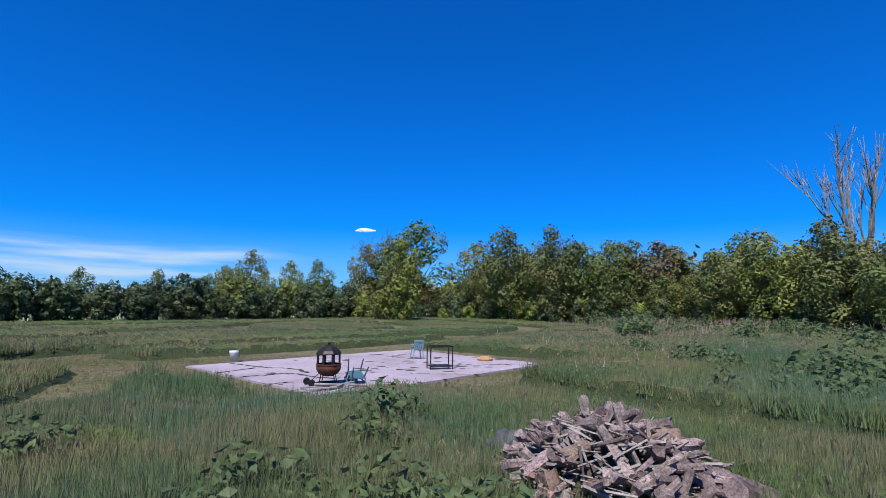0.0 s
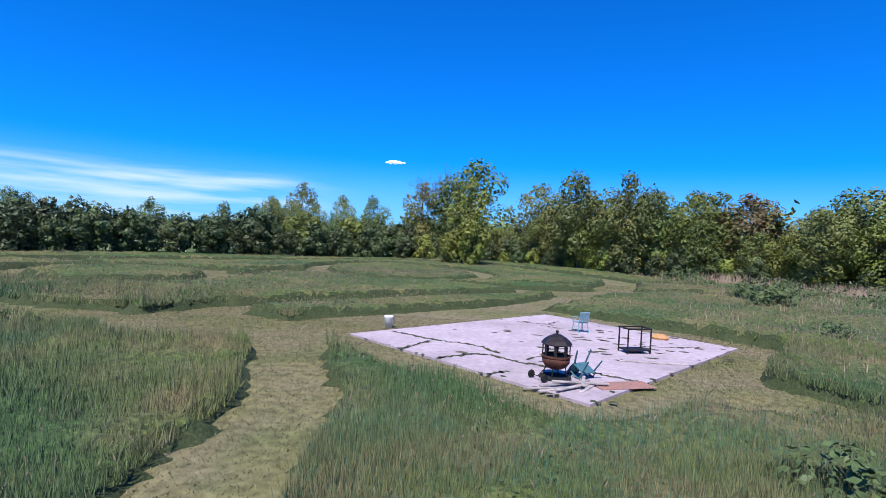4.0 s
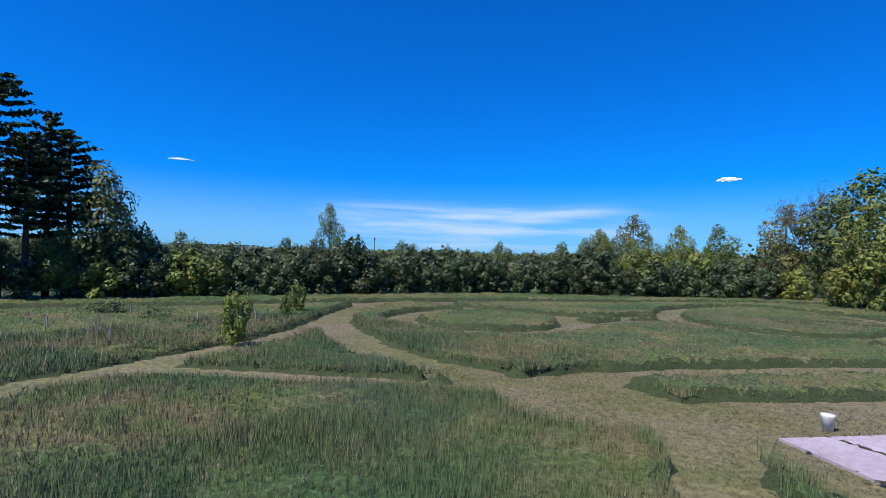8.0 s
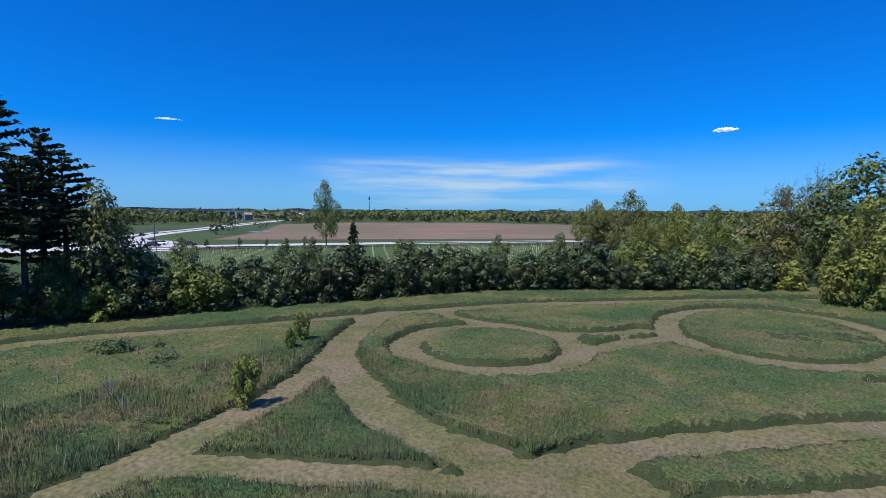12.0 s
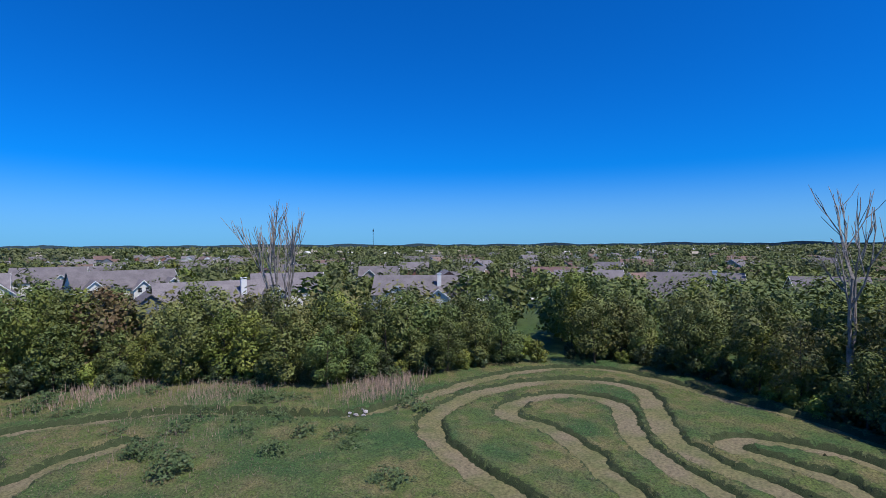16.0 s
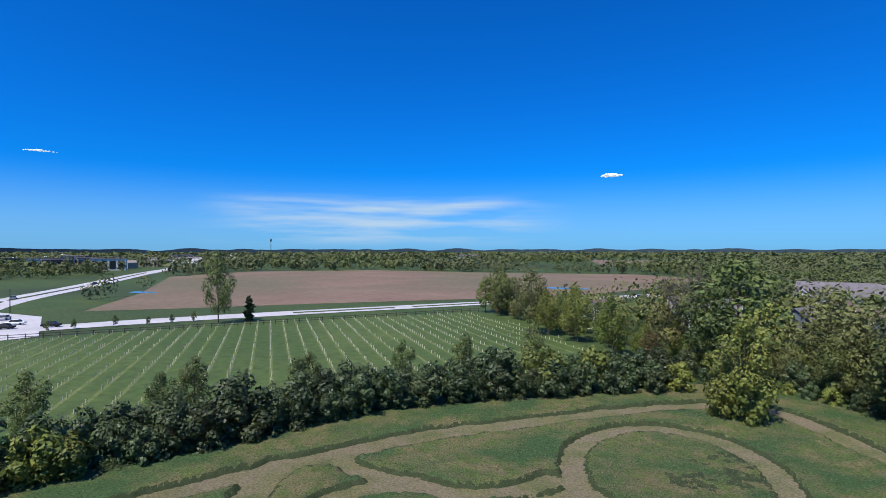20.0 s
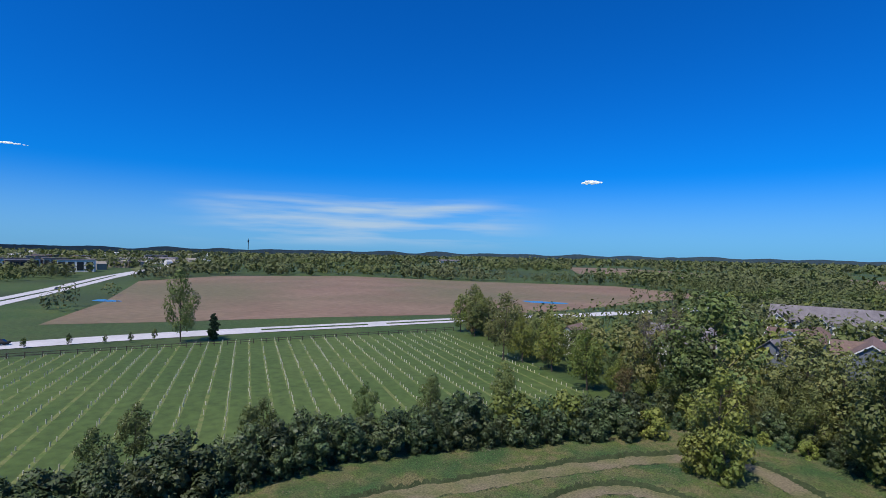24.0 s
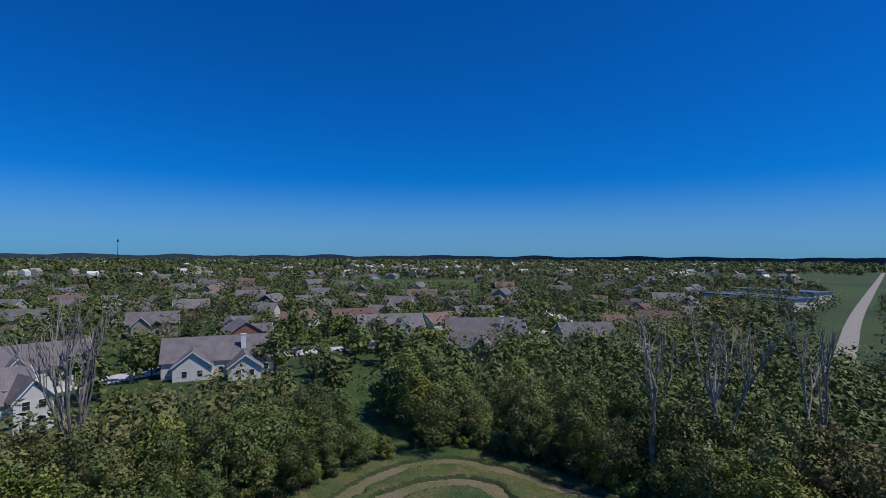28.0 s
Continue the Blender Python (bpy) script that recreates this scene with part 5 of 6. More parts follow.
for i in range(70):
    x, y = (gw.normal(20, 8), gw.normal(50, 9)) if i < 42 else (gw.normal(11, 4), gw.normal(21, 6)) if i < 58 else (gw.normal(-50, 8), gw.normal(18, 8))
    if mown_depth(np.array([x]), np.array([y]))[0] < -0.7:
        plant("weed", x, y, gw.uniform(1.2, 2.3) if i < 42 else gw.uniform(0.8, 1.5), gw, gw.uniform(0.9, 1.5))
for x, y, h in ((-3.9, -37.1, 9.8), (-1.4, -41.2, 11.5), (-6.4, -43.7, 9.0), (-17.8, -39.6, 7.4), (-21.9, -44.5, 10.7), (-25.2, -37.1, 6.6), (-29.3, -41.2, 8.2), (-31.8, -34.6, 4.9)):
    plant(["olive", "spring", "green"][int(gt.integers(3))], x, y, h, gt, 1.05)
plant("spring", -30, -46, 13.5, gt, 1.0)
plant("spring", -52, -46, 21, gt, 1.15)
for x, y, h in ((-42.5, -29.6, 4.8), (-48.1, -34.4, 6.4), (-50.5, -40.0, 7.2), (-55.3, -35.2, 9.6), (-60.1, -32.0, 8.8), (-52.1, -30.4, 5.6), (-45.7, -26.4, 4.8), (-53.7, -24.0, 6.4), (-39.3, -30.4, 4.0), (-58.5, -44.8, 9.6), (-63.3, -41.6, 10.4), (-44.1, -43.2, 8.8)):
    plant(["green", "olive", "green"][int(gt.integers(3))], x, y, h, gt, 1.15)
plant("olive", -46.5, -34, 7.5, gt, 0.9)
plant("spring", -68, -30, 13, gt, 1.2)
plant("green", -75, -22, 15.5, gt, 1.2)
plant("green", -70, -13, 16, gt, 1.2)
plant("spring", -22, -36, 5, gt, 1.2)
for i, (x, y) in enumerate(((-166.2, 73), (-164.2, 78.4), (-159.8, 86.4), (-154.7, 92.5), (-151.2, 97.1), (-149.8, 103))):
    plant("garden", x, y, 2.6 + 0.3 * (i % 3), gt, 0.6)
maple = make_tree("purple_maple", "dark purple-leaved maple on the yard lawn", 14.6, 4.7, None, 3400, 5, M_MAPLE, low=0.14, size=0.28, lobes_n=15)
maple.matrix_basis = pose(-35.4, -38.6, 0)
make_bare("dead_tree", "tall leafless dead tree with upright branches", 23.2, 3, pose(43, 65, 0), M_BLEACH, 3, 5, 0.27, 0.35, up=0.38)
make_bare("dead_tree", "tall leafless dead tree above the tree belt", 23.2, 8, pose(50, -2.5, 0), M_BLEACH, 3, 2, 0.30, 0.32, up=0.36)
make_bare("dead_tree", "tall leafless dead tree with a forked trunk", 23, 12, pose(48.5, -9.9, 0), M_BLEACH, 3, 3, 0.32, 0.35, up=0.32)
make_bare("dead_tree", "tall slim leafless dead tree", 23.6, 21, pose(45.3, -18.4, 0), M_BLEACH, 3, 2, 0.26, 0.32, up=0.42)
make_bare("sycamore", "huge old tree with rough bark and barely any leaves", 22.5, 31, pose(-54, -22.5, 0), M_DEAD, 5, 3, 0.32, 0.42, M_OLIVE, 1400, 0.46)
make_bare("sycamore", "large half-dead tree with pale spreading limbs", 16, 33, pose(-56, -18, 0), M_BLEACH, 5, 4, 0.55, 0.3, M_OLIVE, 400, 0.1)
make_bare("sycamore", "large half-dead tree with pale spreading limbs", 13.5, 39, pose(-47, -27, 0), M_BLEACH, 5, 4, 0.55, 0.3, M_OLIVE, 400, 0.05)
make_bare("bare_tree", "leafless tree with fine upright twigs", 16.5, 41, pose(-20, 109.5, 0), M_DEAD, 5, 4, 0.4, 0.2, M_OLIVE, 500, 0.3)
make_bare("fallen_limb", "bleached bare branches standing out of the grass", 1.8, 45, pose(-43.5, 15.5, 0), M_BLEACH, 3, 3, 0.6, 0.05)
for x, y in ((-44.8, 21.6), (-42.8, 24.6), (-47.3, 27.1), (-51.6, 19.9), (-48.6, 14.4), (-55.4, 19.0), (-41.5, 15.6)):
    b = Build()
    b.tube([(0, 0, 0), (0.03, 0.02, 1.15)], [0.05, 0.045], 6)
    tagged(part("fence_post", b.mesh("fence_post", M_PLANK), None, "", pose(x, y, 0)), "grey weathered fence post in the grass", "fence post", "old fence posts")


# ---- buildings ----
def window(parent, m, w=1.0, h=1.3):
    b = Build()
    b.box(-w / 2 - 0.09, w / 2 + 0.09, -0.05, 0.02, -0.09, h + 0.09, m)
    f = part("window", b.mesh("window", M_TRIM), parent)
    b = Build()
    b.box(-w / 2, w / 2, -0.075, -0.055, 0, h / 2 - 0.03, m)
    b.box(-w / 2, w / 2, -0.075, -0.055, h / 2 + 0.03, h, m)
    part("pane", b.mesh("pane", M_GLASS), f)


def gable_house(name, label, at, ln, wd, eave, ridge, wall, roof, gables=(), windows=2, chimney=False, porch=False, group="houses", garage=False):
    """A house whose ridge runs along x; the front faces -y. gables: x, width, how far out, eave, ridge."""
    t = thing(name, label, "house", at, group)
    b = Build()
    b.prism([(-wd / 2, -0.3), (wd / 2, -0.3), (wd / 2, eave), (0, ridge - 0.1), (-wd / 2, eave)], -ln / 2, ln / 2, pose(0, 0, 0, 0, 0, 90))
    for x, w, out, ge, gr in gables:
        b.prism([(x - w / 2, -0.3), (x + w / 2, -0.3), (x + w / 2, ge), (x, gr - 0.1), (x - w / 2, ge)], -wd / 2 - out, 0)
    part("wall", b.mesh("wall", wall), t)

    def roof_pair(m, w, y0, y1, e, r, over=0.45):
        k = (r - e) / (w / 2)
        for s in (-1, 1):
            rb = Build()
            x1, z1 = s * (w / 2 + over), e - over * k
            rb.prism([(0, r), (x1, z1), (x1, z1 + 0.16), (0, r + 0.18)], y0 - over, y1 + over, m)
            part("roof", rb.mesh("roof", roof), t)
        tb = Build()
        for yy in (y0 - over - 0.03,):
            for s in (-1, 1):
                x1, z1 = s * (w / 2 + over), e - over * k
                tb.prism([(0, r - 0.12), (x1, z1 - 0.14), (x1, z1 + 0.17), (0, r + 0.19)], yy - 0.05, yy + 0.02, m)
        part("bargeboard", tb.mesh("bargeboard", M_TRIM), t)

    roof_pair(pose(0, 0, 0, 0, 0, 90), wd, -ln / 2, ln / 2, eave, ridge)
    for x, w, out, ge, gr in gables:
        roof_pair(pose(x, 0, 0), w, -wd / 2 - out, 0, ge, gr)
    if windows == 1:
        for x, z in ((-ln * 0.3, 1.0), (ln * 0.1, 1.0)) + (((-ln * 0.3, 3.7), (ln * 0.1, 3.7)) if eave > 4.5 else ()):
            part("window", Build().box(x - 0.6, x + 0.6, -wd / 2 - 0.06, -wd / 2, z, z + 1.3).mesh("window", M_GLASS), t)
    if windows == 2:
        for st in range(2 if eave > 4.5 else 1):
            n = max(2, int(ln / 4.2))
            for i in range(n):
                x = -ln / 2 + (i + 0.5) * ln / n
                gb = [q for q in gables if abs(x - q[0]) < q[1] / 2 + 0.7]
                if not gb:
                    window(t, pose(x, -wd / 2, 0.95 + st * 2.75))
            for gx, w, out, ge, gr in gables:
                for dx in ((-w * 0.2, w * 0.2) if w > 4 else (0,)):
                    window(t, pose(gx + dx, -wd / 2 - out, 0.95 + st * 2.75))
            for s in (-1, 1):
                for yy in (-wd * 0.22, wd * 0.22):
                    window(t, pose(s * ln / 2, yy, 0.95 + st * 2.75, 0, 0, 90 * s))
    if garage:
        b = Build()
        b.box(-2.4, 2.4, -0.06, 0.0, 0.0, 2.2, pose(ln * 0.28, -wd / 2, 0))
        part("garage_door", b.mesh("garage_door", M_TRIM), t)
    if chimney:
        b = Build()
        b.box(-0.55, 0.55, -0.4, 0.4, eave - 1, ridge + 0.7).box(-0.65, 0.65, -0.5, 0.5, ridge + 0.7, ridge + 0.9)
        part("chimney", b.mesh("chimney", M_TRIM), t, "", pose(ln * 0.2, -wd * 0.28, 0))
    return t


TW = "white two-storey townhouse row with grey shingle roof and small gables"
gable_house("townhouse", TW, pose(59.5, 100.8, 0, 0, 0, -28), 23.0, 11.2, 4.9, 9.4, M_SIDING, M_SHINGLE, ((-2.5, 4.5, 1.5, 4.4, 6.9), (9.8, 5.5, 2.2, 5.4, 8.4)), chimney=True)
gable_house("townhouse", TW, pose(48.6, 106.5, 0, 0, 0, 62), 11.0, 9.4, 4.2, 7.8, M_GREYS, M_SHINGLE)
gable_house("townhouse", TW, pose(90, 112, 0, 0, 0, -40), 18.0, 11.5, 5.0, 9.4, M_SIDING, M_SHINGLE, ((-4, 5, 1.6, 5.0, 7.8),))
gable_house("townhouse", TW, pose(110, 82, 0, 0, 0, -62), 25.0, 13.0, 3.9, 8.4, M_SIDING, M_SHINGLE, ((-6, 8, 3.0, 3.4, 6.5), (5, 7, 6.0, 3.0, 5.6)), chimney=True)
gable_house("townhouse", TW, pose(166, 50, 0, 0, 0, -70), 22.0, 12.0, 3.8, 8.0, M_SIDING, M_SHINGLE, ((-6, 7, 3, 4, 6.8), (3, 7, 4, 4, 6.8)))
gable_house("townhouse", TW, pose(156, 17, 0, 0, 0, -82), 25.0, 12.5, 3.8, 8.3, M_SIDING, M_SHINGLE, ((7, 7, 4, 3.4, 6.2),), chimney=True)
gable_house("townhouse", TW, pose(76, 164, 0, 0, 0, -15), 27.0, 12.0, 5.2, 9.7, M_SIDING, M_SHINGLE, ((-9, 6, 2.5, 4.8, 7.4), (3, 5, 2, 4.6, 7), (11, 6, 2.5, 4.8, 7.4)))
gable_house("townhouse", TW, pose(41, 183, 0, 0, 0, -22), 27.0, 12.0, 5.0, 9.7, M_SIDING, M_SHINGLE, ((-10, 6, 2.5, 4.6, 7.2), (3, 7, 3, 4.8, 7.6), (12, 6, 2.5, 4.6, 7.2)))
gable_house("townhouse", TW, pose(23, 226, 0, 0, 0, -12), 37.0, 12.0, 5.0, 9.7, M_SIDING, M_SHINGLE, ((-16, 6, 2.5, 4.8, 7.4), (-4, 5, 2, 4.4, 7), (9, 6, 2.5, 4.8, 7.4)))
gable_house("townhouse", TW, pose(58, 250, 0, 0, 0, -20), 27.0, 12.0, 5.0, 9.7, M_SIDING, M_SHINGLE, ((-8, 6, 2.5, 4.8, 7.4), (8, 6, 2.5, 4.8, 7.4)), chimney=True)
gable_house("townhouse", TW, pose(79, 214, 0, 0, 0, -30), 21.0, 12.0, 5.2, 9.7, M_SIDING, M_SHINGLE, ((4, 6, 2.5, 4.8, 7.4),))
gable_house("house", "white house with a grey roof half hidden by trees", pose(-19, 149, 0, 0, 0, -5), 13, 9, 4.4, 8.0, M_SIDING, M_SHINGLE, ((-3, 5, 2, 4.2, 7),))
gable_house("house", "grey-sided house half hidden by trees", pose(1, 152, 0, 0, 0, 60), 12, 8, 4.6, 7.8, M_GREYS, M_SHINGLE)
gable_house("house", "narrow white house end among trees", pose(-45.5, 150, 0, 0, 0, 80), 8, 5.5, 5, 7.4, M_SIDING, M_SHINGB)
gable_house("house", "old blue-grey house with a hipped porch under bare trees", pose(-63.5, -27.5, 0, 0, 0, -125), 13.5, 8, 4.6, 7.6, M_BLUES, M_SHINGLE, ((2, 6, 3.5, 4.6, 7.6),), chimney=True)

# broken-roofed shed
shed = gable_house("shed", "blue shed with a broken grey shingle roof", pose(-50.5, -14.8, 0, 0, 0, -35), 9, 6.5, 2.4, 4.2, M_BLUES, M_SHINGLE, windows=0, group="sheds")
b = Build()
for i in range(7):
    x, y = rng.uniform(-3.6, 3.6), rng.uniform(-2.6, -0.8)
    zz = 4.36 - abs(y) * (1.8 / 3.25)
    b.box(-0.9, 0.9, -0.16, 0.16, 0, 0.03, pose(x, y, zz, 29, 0, rng.uniform(-6, 6)))
part("roof_hole", b.mesh("roof_hole", M_BLACK), shed, "dark gaps where shingles are missing")

# mower
mw = thing("ride_on_mower", "white ride-on mower parked in the mown clearing", "mower", pose(-57.3, -1.9, 0.03, 0, 0, 35))
b = Build()
b.box(-0.45, 0.45, 0.05, 1.0, 0.45, 0.95, bevel=0.1)
part("bonnet", b.mesh("bonnet", M_WHITE), mw)
b = Build()
b.box(-0.5, 0.5, -1.0, 0.1, 0.4, 0.6, bevel=0.05)
part("body", b.mesh("body", M_WHITE), mw)
b = Build()
b.box(-0.28, 0.28, -0.85, -0.35, 0.6, 0.75, bevel=0.05).box(-0.28, 0.28, -0.95, -0.8, 0.7, 1.15, bevel=0.05)
part("seat", b.mesh("seat", M_BLACK), mw, "black seat")
b = Build()
b.box(-0.62, 0.62, -0.3, 0.5, 0.12, 0.36, bevel=0.06)
part("deck", b.mesh("deck", M_BLACK), mw, "black cutting deck")
b = Build()
b.tube([(0, 0.1, 0.9), (0, -0.15, 1.1)], [0.03, 0.03], 5).lathe([(0.17, 1.1), (0.2, 1.12), (0.17, 1.14)], 10, 0, (0, -0.17))
part("steering_wheel", b.mesh("steering_wheel", M_BLACK), mw)
for x, y, r in ((-0.5, -0.7, 0.3), (0.5, -0.7, 0.3), (-0.45, 0.75, 0.2), (0.45, 0.75, 0.2)):
    b = Build()
    b.lathe([(0.0, -0.1), (r * 0.9, -0.1), (r, -0.05), (r, 0.05), (r * 0.9, 0.1), (0.0, 0.1)], 12)
    part("wheel", b.mesh("wheel", M_BLACK), mw, "", pose(x, y, r, 0, 90, 0))

# rubble
for cx, cy, n, s in ((13.4, 30, 14, 0.3), (30.5, 39.8, 16, 0.35), (-6, -34, 40, 0.4)):
    heap_t = thing("rubble_heap", "heap of pale broken stone in the weeds", "rubble", pose(cx, cy, 0), "rubble heaps")
    for i in range(n):
        g = np.random.default_rng(i * 13 + n)
        me = bmesh.new()
        bmesh.ops.create_icosphere(me, subdivisions=1, radius=s * g.uniform(0.4, 1.0))
        for v in me.verts:
            v.co = Vector(v.co) * g.uniform(0.7, 1.25)
            v.co.z *= 0.6
        dm = bpy.data.meshes.new("stone")
        me.to_mesh(dm)
        me.free()
        dm.materials.append(M_STONE)
        part("stone", dm, heap_t, "", pose(g.normal(0, 1.3), g.normal(0, 0.9), 0.12 + 0.3 * g.uniform(0, 1), 0, 0, g.uniform(0, 360)))

# orchard fence
fence = thing("orchard_fence", "dark post-and-rail fence between orchard and road", "fence")
fa, fb = Vector((-164, 54, 0)), Vector((-89, 166, 0))
fd = (fb - fa).normalized()
fang = math.degrees(math.atan2(fd.y, fd.x))
pm = Build().box(-0.09, 0.09, -0.09, 0.09, 0, 1.35, bevel=0.02).mesh("post", M_BARK)
nlen = (fb - fa).length
for i in range(42):
    part("post", pm, fence, "", Matrix.Translation(fa + fd * (nlen * i / 41)) @ pose(0, 0, 0, 0, 0, fang))
for z in (0.55, 1.1):
    part("rail", Build().box(0, nlen, -0.03, 0.03, z, z + 0.12).mesh("rail", M_BARK), fence, "", Matrix.Translation(fa) @ pose(0, 0, 0, 0, 0, fang))


def car(at, paint, label):
    t = thing("car", label, "car", at, "cars on the road")
    b = Build()
    b.box(-0.88, 0.88, -2.2, 2.2, 0.3, 0.85, bevel=0.12)
    part("body", b.mesh("body", paint), t)
    b = Build()
    b.prism([(-1.4, 0.85), (1.5, 0.85), (0.8, 1.42), (-0.9, 1.42)], -0.75, 0.75, pose(0, 0, 0, 0, 0, 90))
    part("cabin", b.mesh("cabin", M_GLASS), t, "dark glazed cabin")
    b = Build()
    b.box(-0.68, 0.68, -0.85, 0.75, 1.42, 1.46)
    part("roof", b.mesh("roof", paint), t)
    for sx in (-1, 1):
        for sy in (-1.35, 1.35):
            b = Build()
            b.lathe([(0.0, -0.1), (0.3, -0.1), (0.32, 0.0), (0.3, 0.1), (0.0, 0.1)], 10)
            part("wheel", b.mesh("wheel", M_BLACK), t, "", pose(0.85 * sx, sy, 0.32, 0, 90, 0))
    return t


for x, y, a, p, lb in ((-192, 61, 40, M_NAVY, "dark car stopped at the junction"), (-179, 69, 130, M_BLACK, "black car turning at the junction"), (-173, 77, -40, M_BLACK, "black car leaving the junction"), (-201, 77, 50, M_SILVER, "silver car at the junction"), (-251, 92, 60, M_BLACK, "black car on the main road"), (-276, 107, 60, M_SILVER, "silver car on the main road"), (-350, 175, 45, M_NAVY, "dark car on the main road"), (-186, 74, -40, M_WHITE, "white van at the junction")):
    car(pose(x, y, 0.14, 0, 0, a), p, lb)
for x, y in ((133, 72), (139, 66), (128, 78)):
    car(pose(x, y, 0.09, 0, 0, -30), M_RED if y == 84 else M_SILVER, "parked car in the housing estate")

for x, y, h in ((-22, -106, 11), (-196, 50, 8), (-176, 60, 8), (-222, 86, 8), (48, -163, 10), (-109, -23, 9)):
    t = thing("utility_pole", "slim dark utility pole beside the road", "pole", pose(x, y, 0), "utility poles")
    part("pole", Build().tube([(0, 0, 0), (0, 0, h)], [0.16, 0.1], 7).mesh("pole", M_BARK), t)
    part("crossarm", Build().box(-1.1, 1.1, -0.06, 0.06, h - 0.8, h - 0.65).mesh("crossarm", M_BARK), t)

# ---- wider suburb ----
gs = np.random.default_rng(21)
placed = [(59.5, 101), (90, 112), (110, 82), (166, 50), (156, 17), (76, 164), (41, 183), (23, 226), (58, 250), (79, 214)]
walls = [M_SIDING, M_TAN, M_SIDING, M_GREYS, M_TAN, M_BRICK]
HL = {0: "white suburban house with a gabled roof", 1: "tan suburban house with a gabled roof", 2: "white suburban house with a gabled roof", 3: "grey suburban house with a gabled roof", 4: "tan suburban house with a gabled roof", 5: "brick suburban house with a gabled roof"}
protos = []
for i in range(12):
    w = i % 6
    protos.append(gable_house("suburban_house", HL[w], pose(-4000 - 40 * i, -4600, 0), gs.uniform(12, 17), gs.uniform(9, 11), 4.8 if i % 2 else 3.2, 8.2 if i % 2 else 6.4, walls[w], M_SHINGLE if i % 3 else M_SHINGB, ((3.5 * (-1) ** i, 5.5, 2.5, 3.6 if i % 2 == 0 else 4.6, 6.2 if i % 2 == 0 else 7.2),), windows=1, garage=i % 2 == 0, group="suburban houses"))
tries = 0
while len(placed) < 195 and tries < 6000:
    tries += 1
    az_, d = gs.uniform(radians(-4), radians(112)), gs.uniform(140, 700)
    x, y = -14 + d * math.sin(az_), 13 + d * math.cos(az_)
    if y < 140 and x < 112 or inside(np.array([x]), np.array([y]), MEADOW)[0] or x < 30 + 0.2 * y and y > 200 or any(math.hypot(x - a, y - b) < 18 + d * 0.012 for a, b in placed):
        continue
    if seg_dist(np.array([x]), np.array([y]), STREET)[0] < 14 or seg_dist(np.array([x]), np.array([y]), EAST_ROAD)[0] < 40:
        continue
    placed.append((x, y))
    copy_thing(protos[int(gs.integers(12))], pose(x, y, 0, 0, 0, math.degrees(-az_) + gs.choice([0, 90, -90, 180]) + gs.normal(0, 18)))
for p in protos:
    for o in list(p.children_recursive) + [p]:
        bpy.data.objects.remove(o)
ng = 0
for i in range(1400):
    if ng >= 295:
        break
    az_, d = gs.uniform(radians(-8), radians(118)), gs.uniform(0.0, 1) ** 0.8 * 260 + 90
    x, y = -14 + d * math.sin(az_), 13 + d * math.cos(az_)
    if (x < 66 and y < 118 and d < 108) or any(math.hypot(x - a, y - b) < 12 for a, b in placed) or x < -30 or inside(np.array([x]), np.array([y]), MEADOW)[0]:
        continue
    if seg_dist(np.array([x]), np.array([y]), EAST_ROAD)[0] < 9:
        continue
    plant(["garden", "garden", "gardeny"][i % 3], x, y, gs.uniform(6.5, 10.5), gs, 1.2)
    ng += 1

# town beyond the junction
gtown = np.random.default_rng(44)
for i in range(34):
    az_, d = radians(gtown.uniform(-80, -55)), gtown.uniform(620, 1050)
    x, y = -13 + d * math.sin(az_), 8 + d * math.cos(az_)
    if seg_dist(np.array([x]), np.array([y]), MAIN_ROAD)[0] < 30:
        continue
    wl_, dp_, hh_ = gtown.uniform(16, 42), gtown.uniform(12, 20), gtown.uniform(6, 13)
    mt, lb = ((M_BRICK, "red brick town building with a flat roof"), (M_SIDING, "white town building with a flat roof"), (M_TAN, "tan town building with a flat roof"))[i % 3]
    t = thing("town_building", lb, "building", pose(x, y, 0, 0, 0, math.degrees(-az_) + gtown.normal(0, 20)), "town buildings")
    part("wall", Build().box(-wl_ / 2, wl_ / 2, -dp_ / 2, dp_ / 2, 0, hh_).mesh("wall", mt), t)
    part("roof", Build().box(-wl_ / 2 - 0.4, wl_ / 2 + 0.4, -dp_ / 2 - 0.4, dp_ / 2 + 0.4, hh_, hh_ + 0.8).mesh("roof", M_SHINGLE), t)
    for k in range(4):
        xx = -wl_ / 2 + (k + 0.5) * wl_ / 4
        part("window", Build().box(xx - wl_ / 11, xx + wl_ / 11, -dp_ / 2 - 0.15, -dp_ / 2, 1.5, hh_ - 1.5).mesh("window", M_GLASS), t)

# offices
off = thing("office_block", "low white and blue office building", "office building", pose(352, -182, 0, 0, 0, 32))
part("wall", Build().box(-27, 27, -11, 11, 0, 6).mesh("wall", M_SIDING), off)
part("roof", Build().box(-27.6, 27.6, -11.6, 11.6, 6, 6.8).mesh("roof", M_BLUES), off, "blue roof edge")
for i in range(12):
    part("window", Build().box(-25 + i * 4.4, -22 + i * 4.4, -11.15, -10.95, 1.2, 4.6).mesh("window", M_GLASS), off)
off2 = copy_thing(off, pose(300, -140, 0, 0, 0, 32))

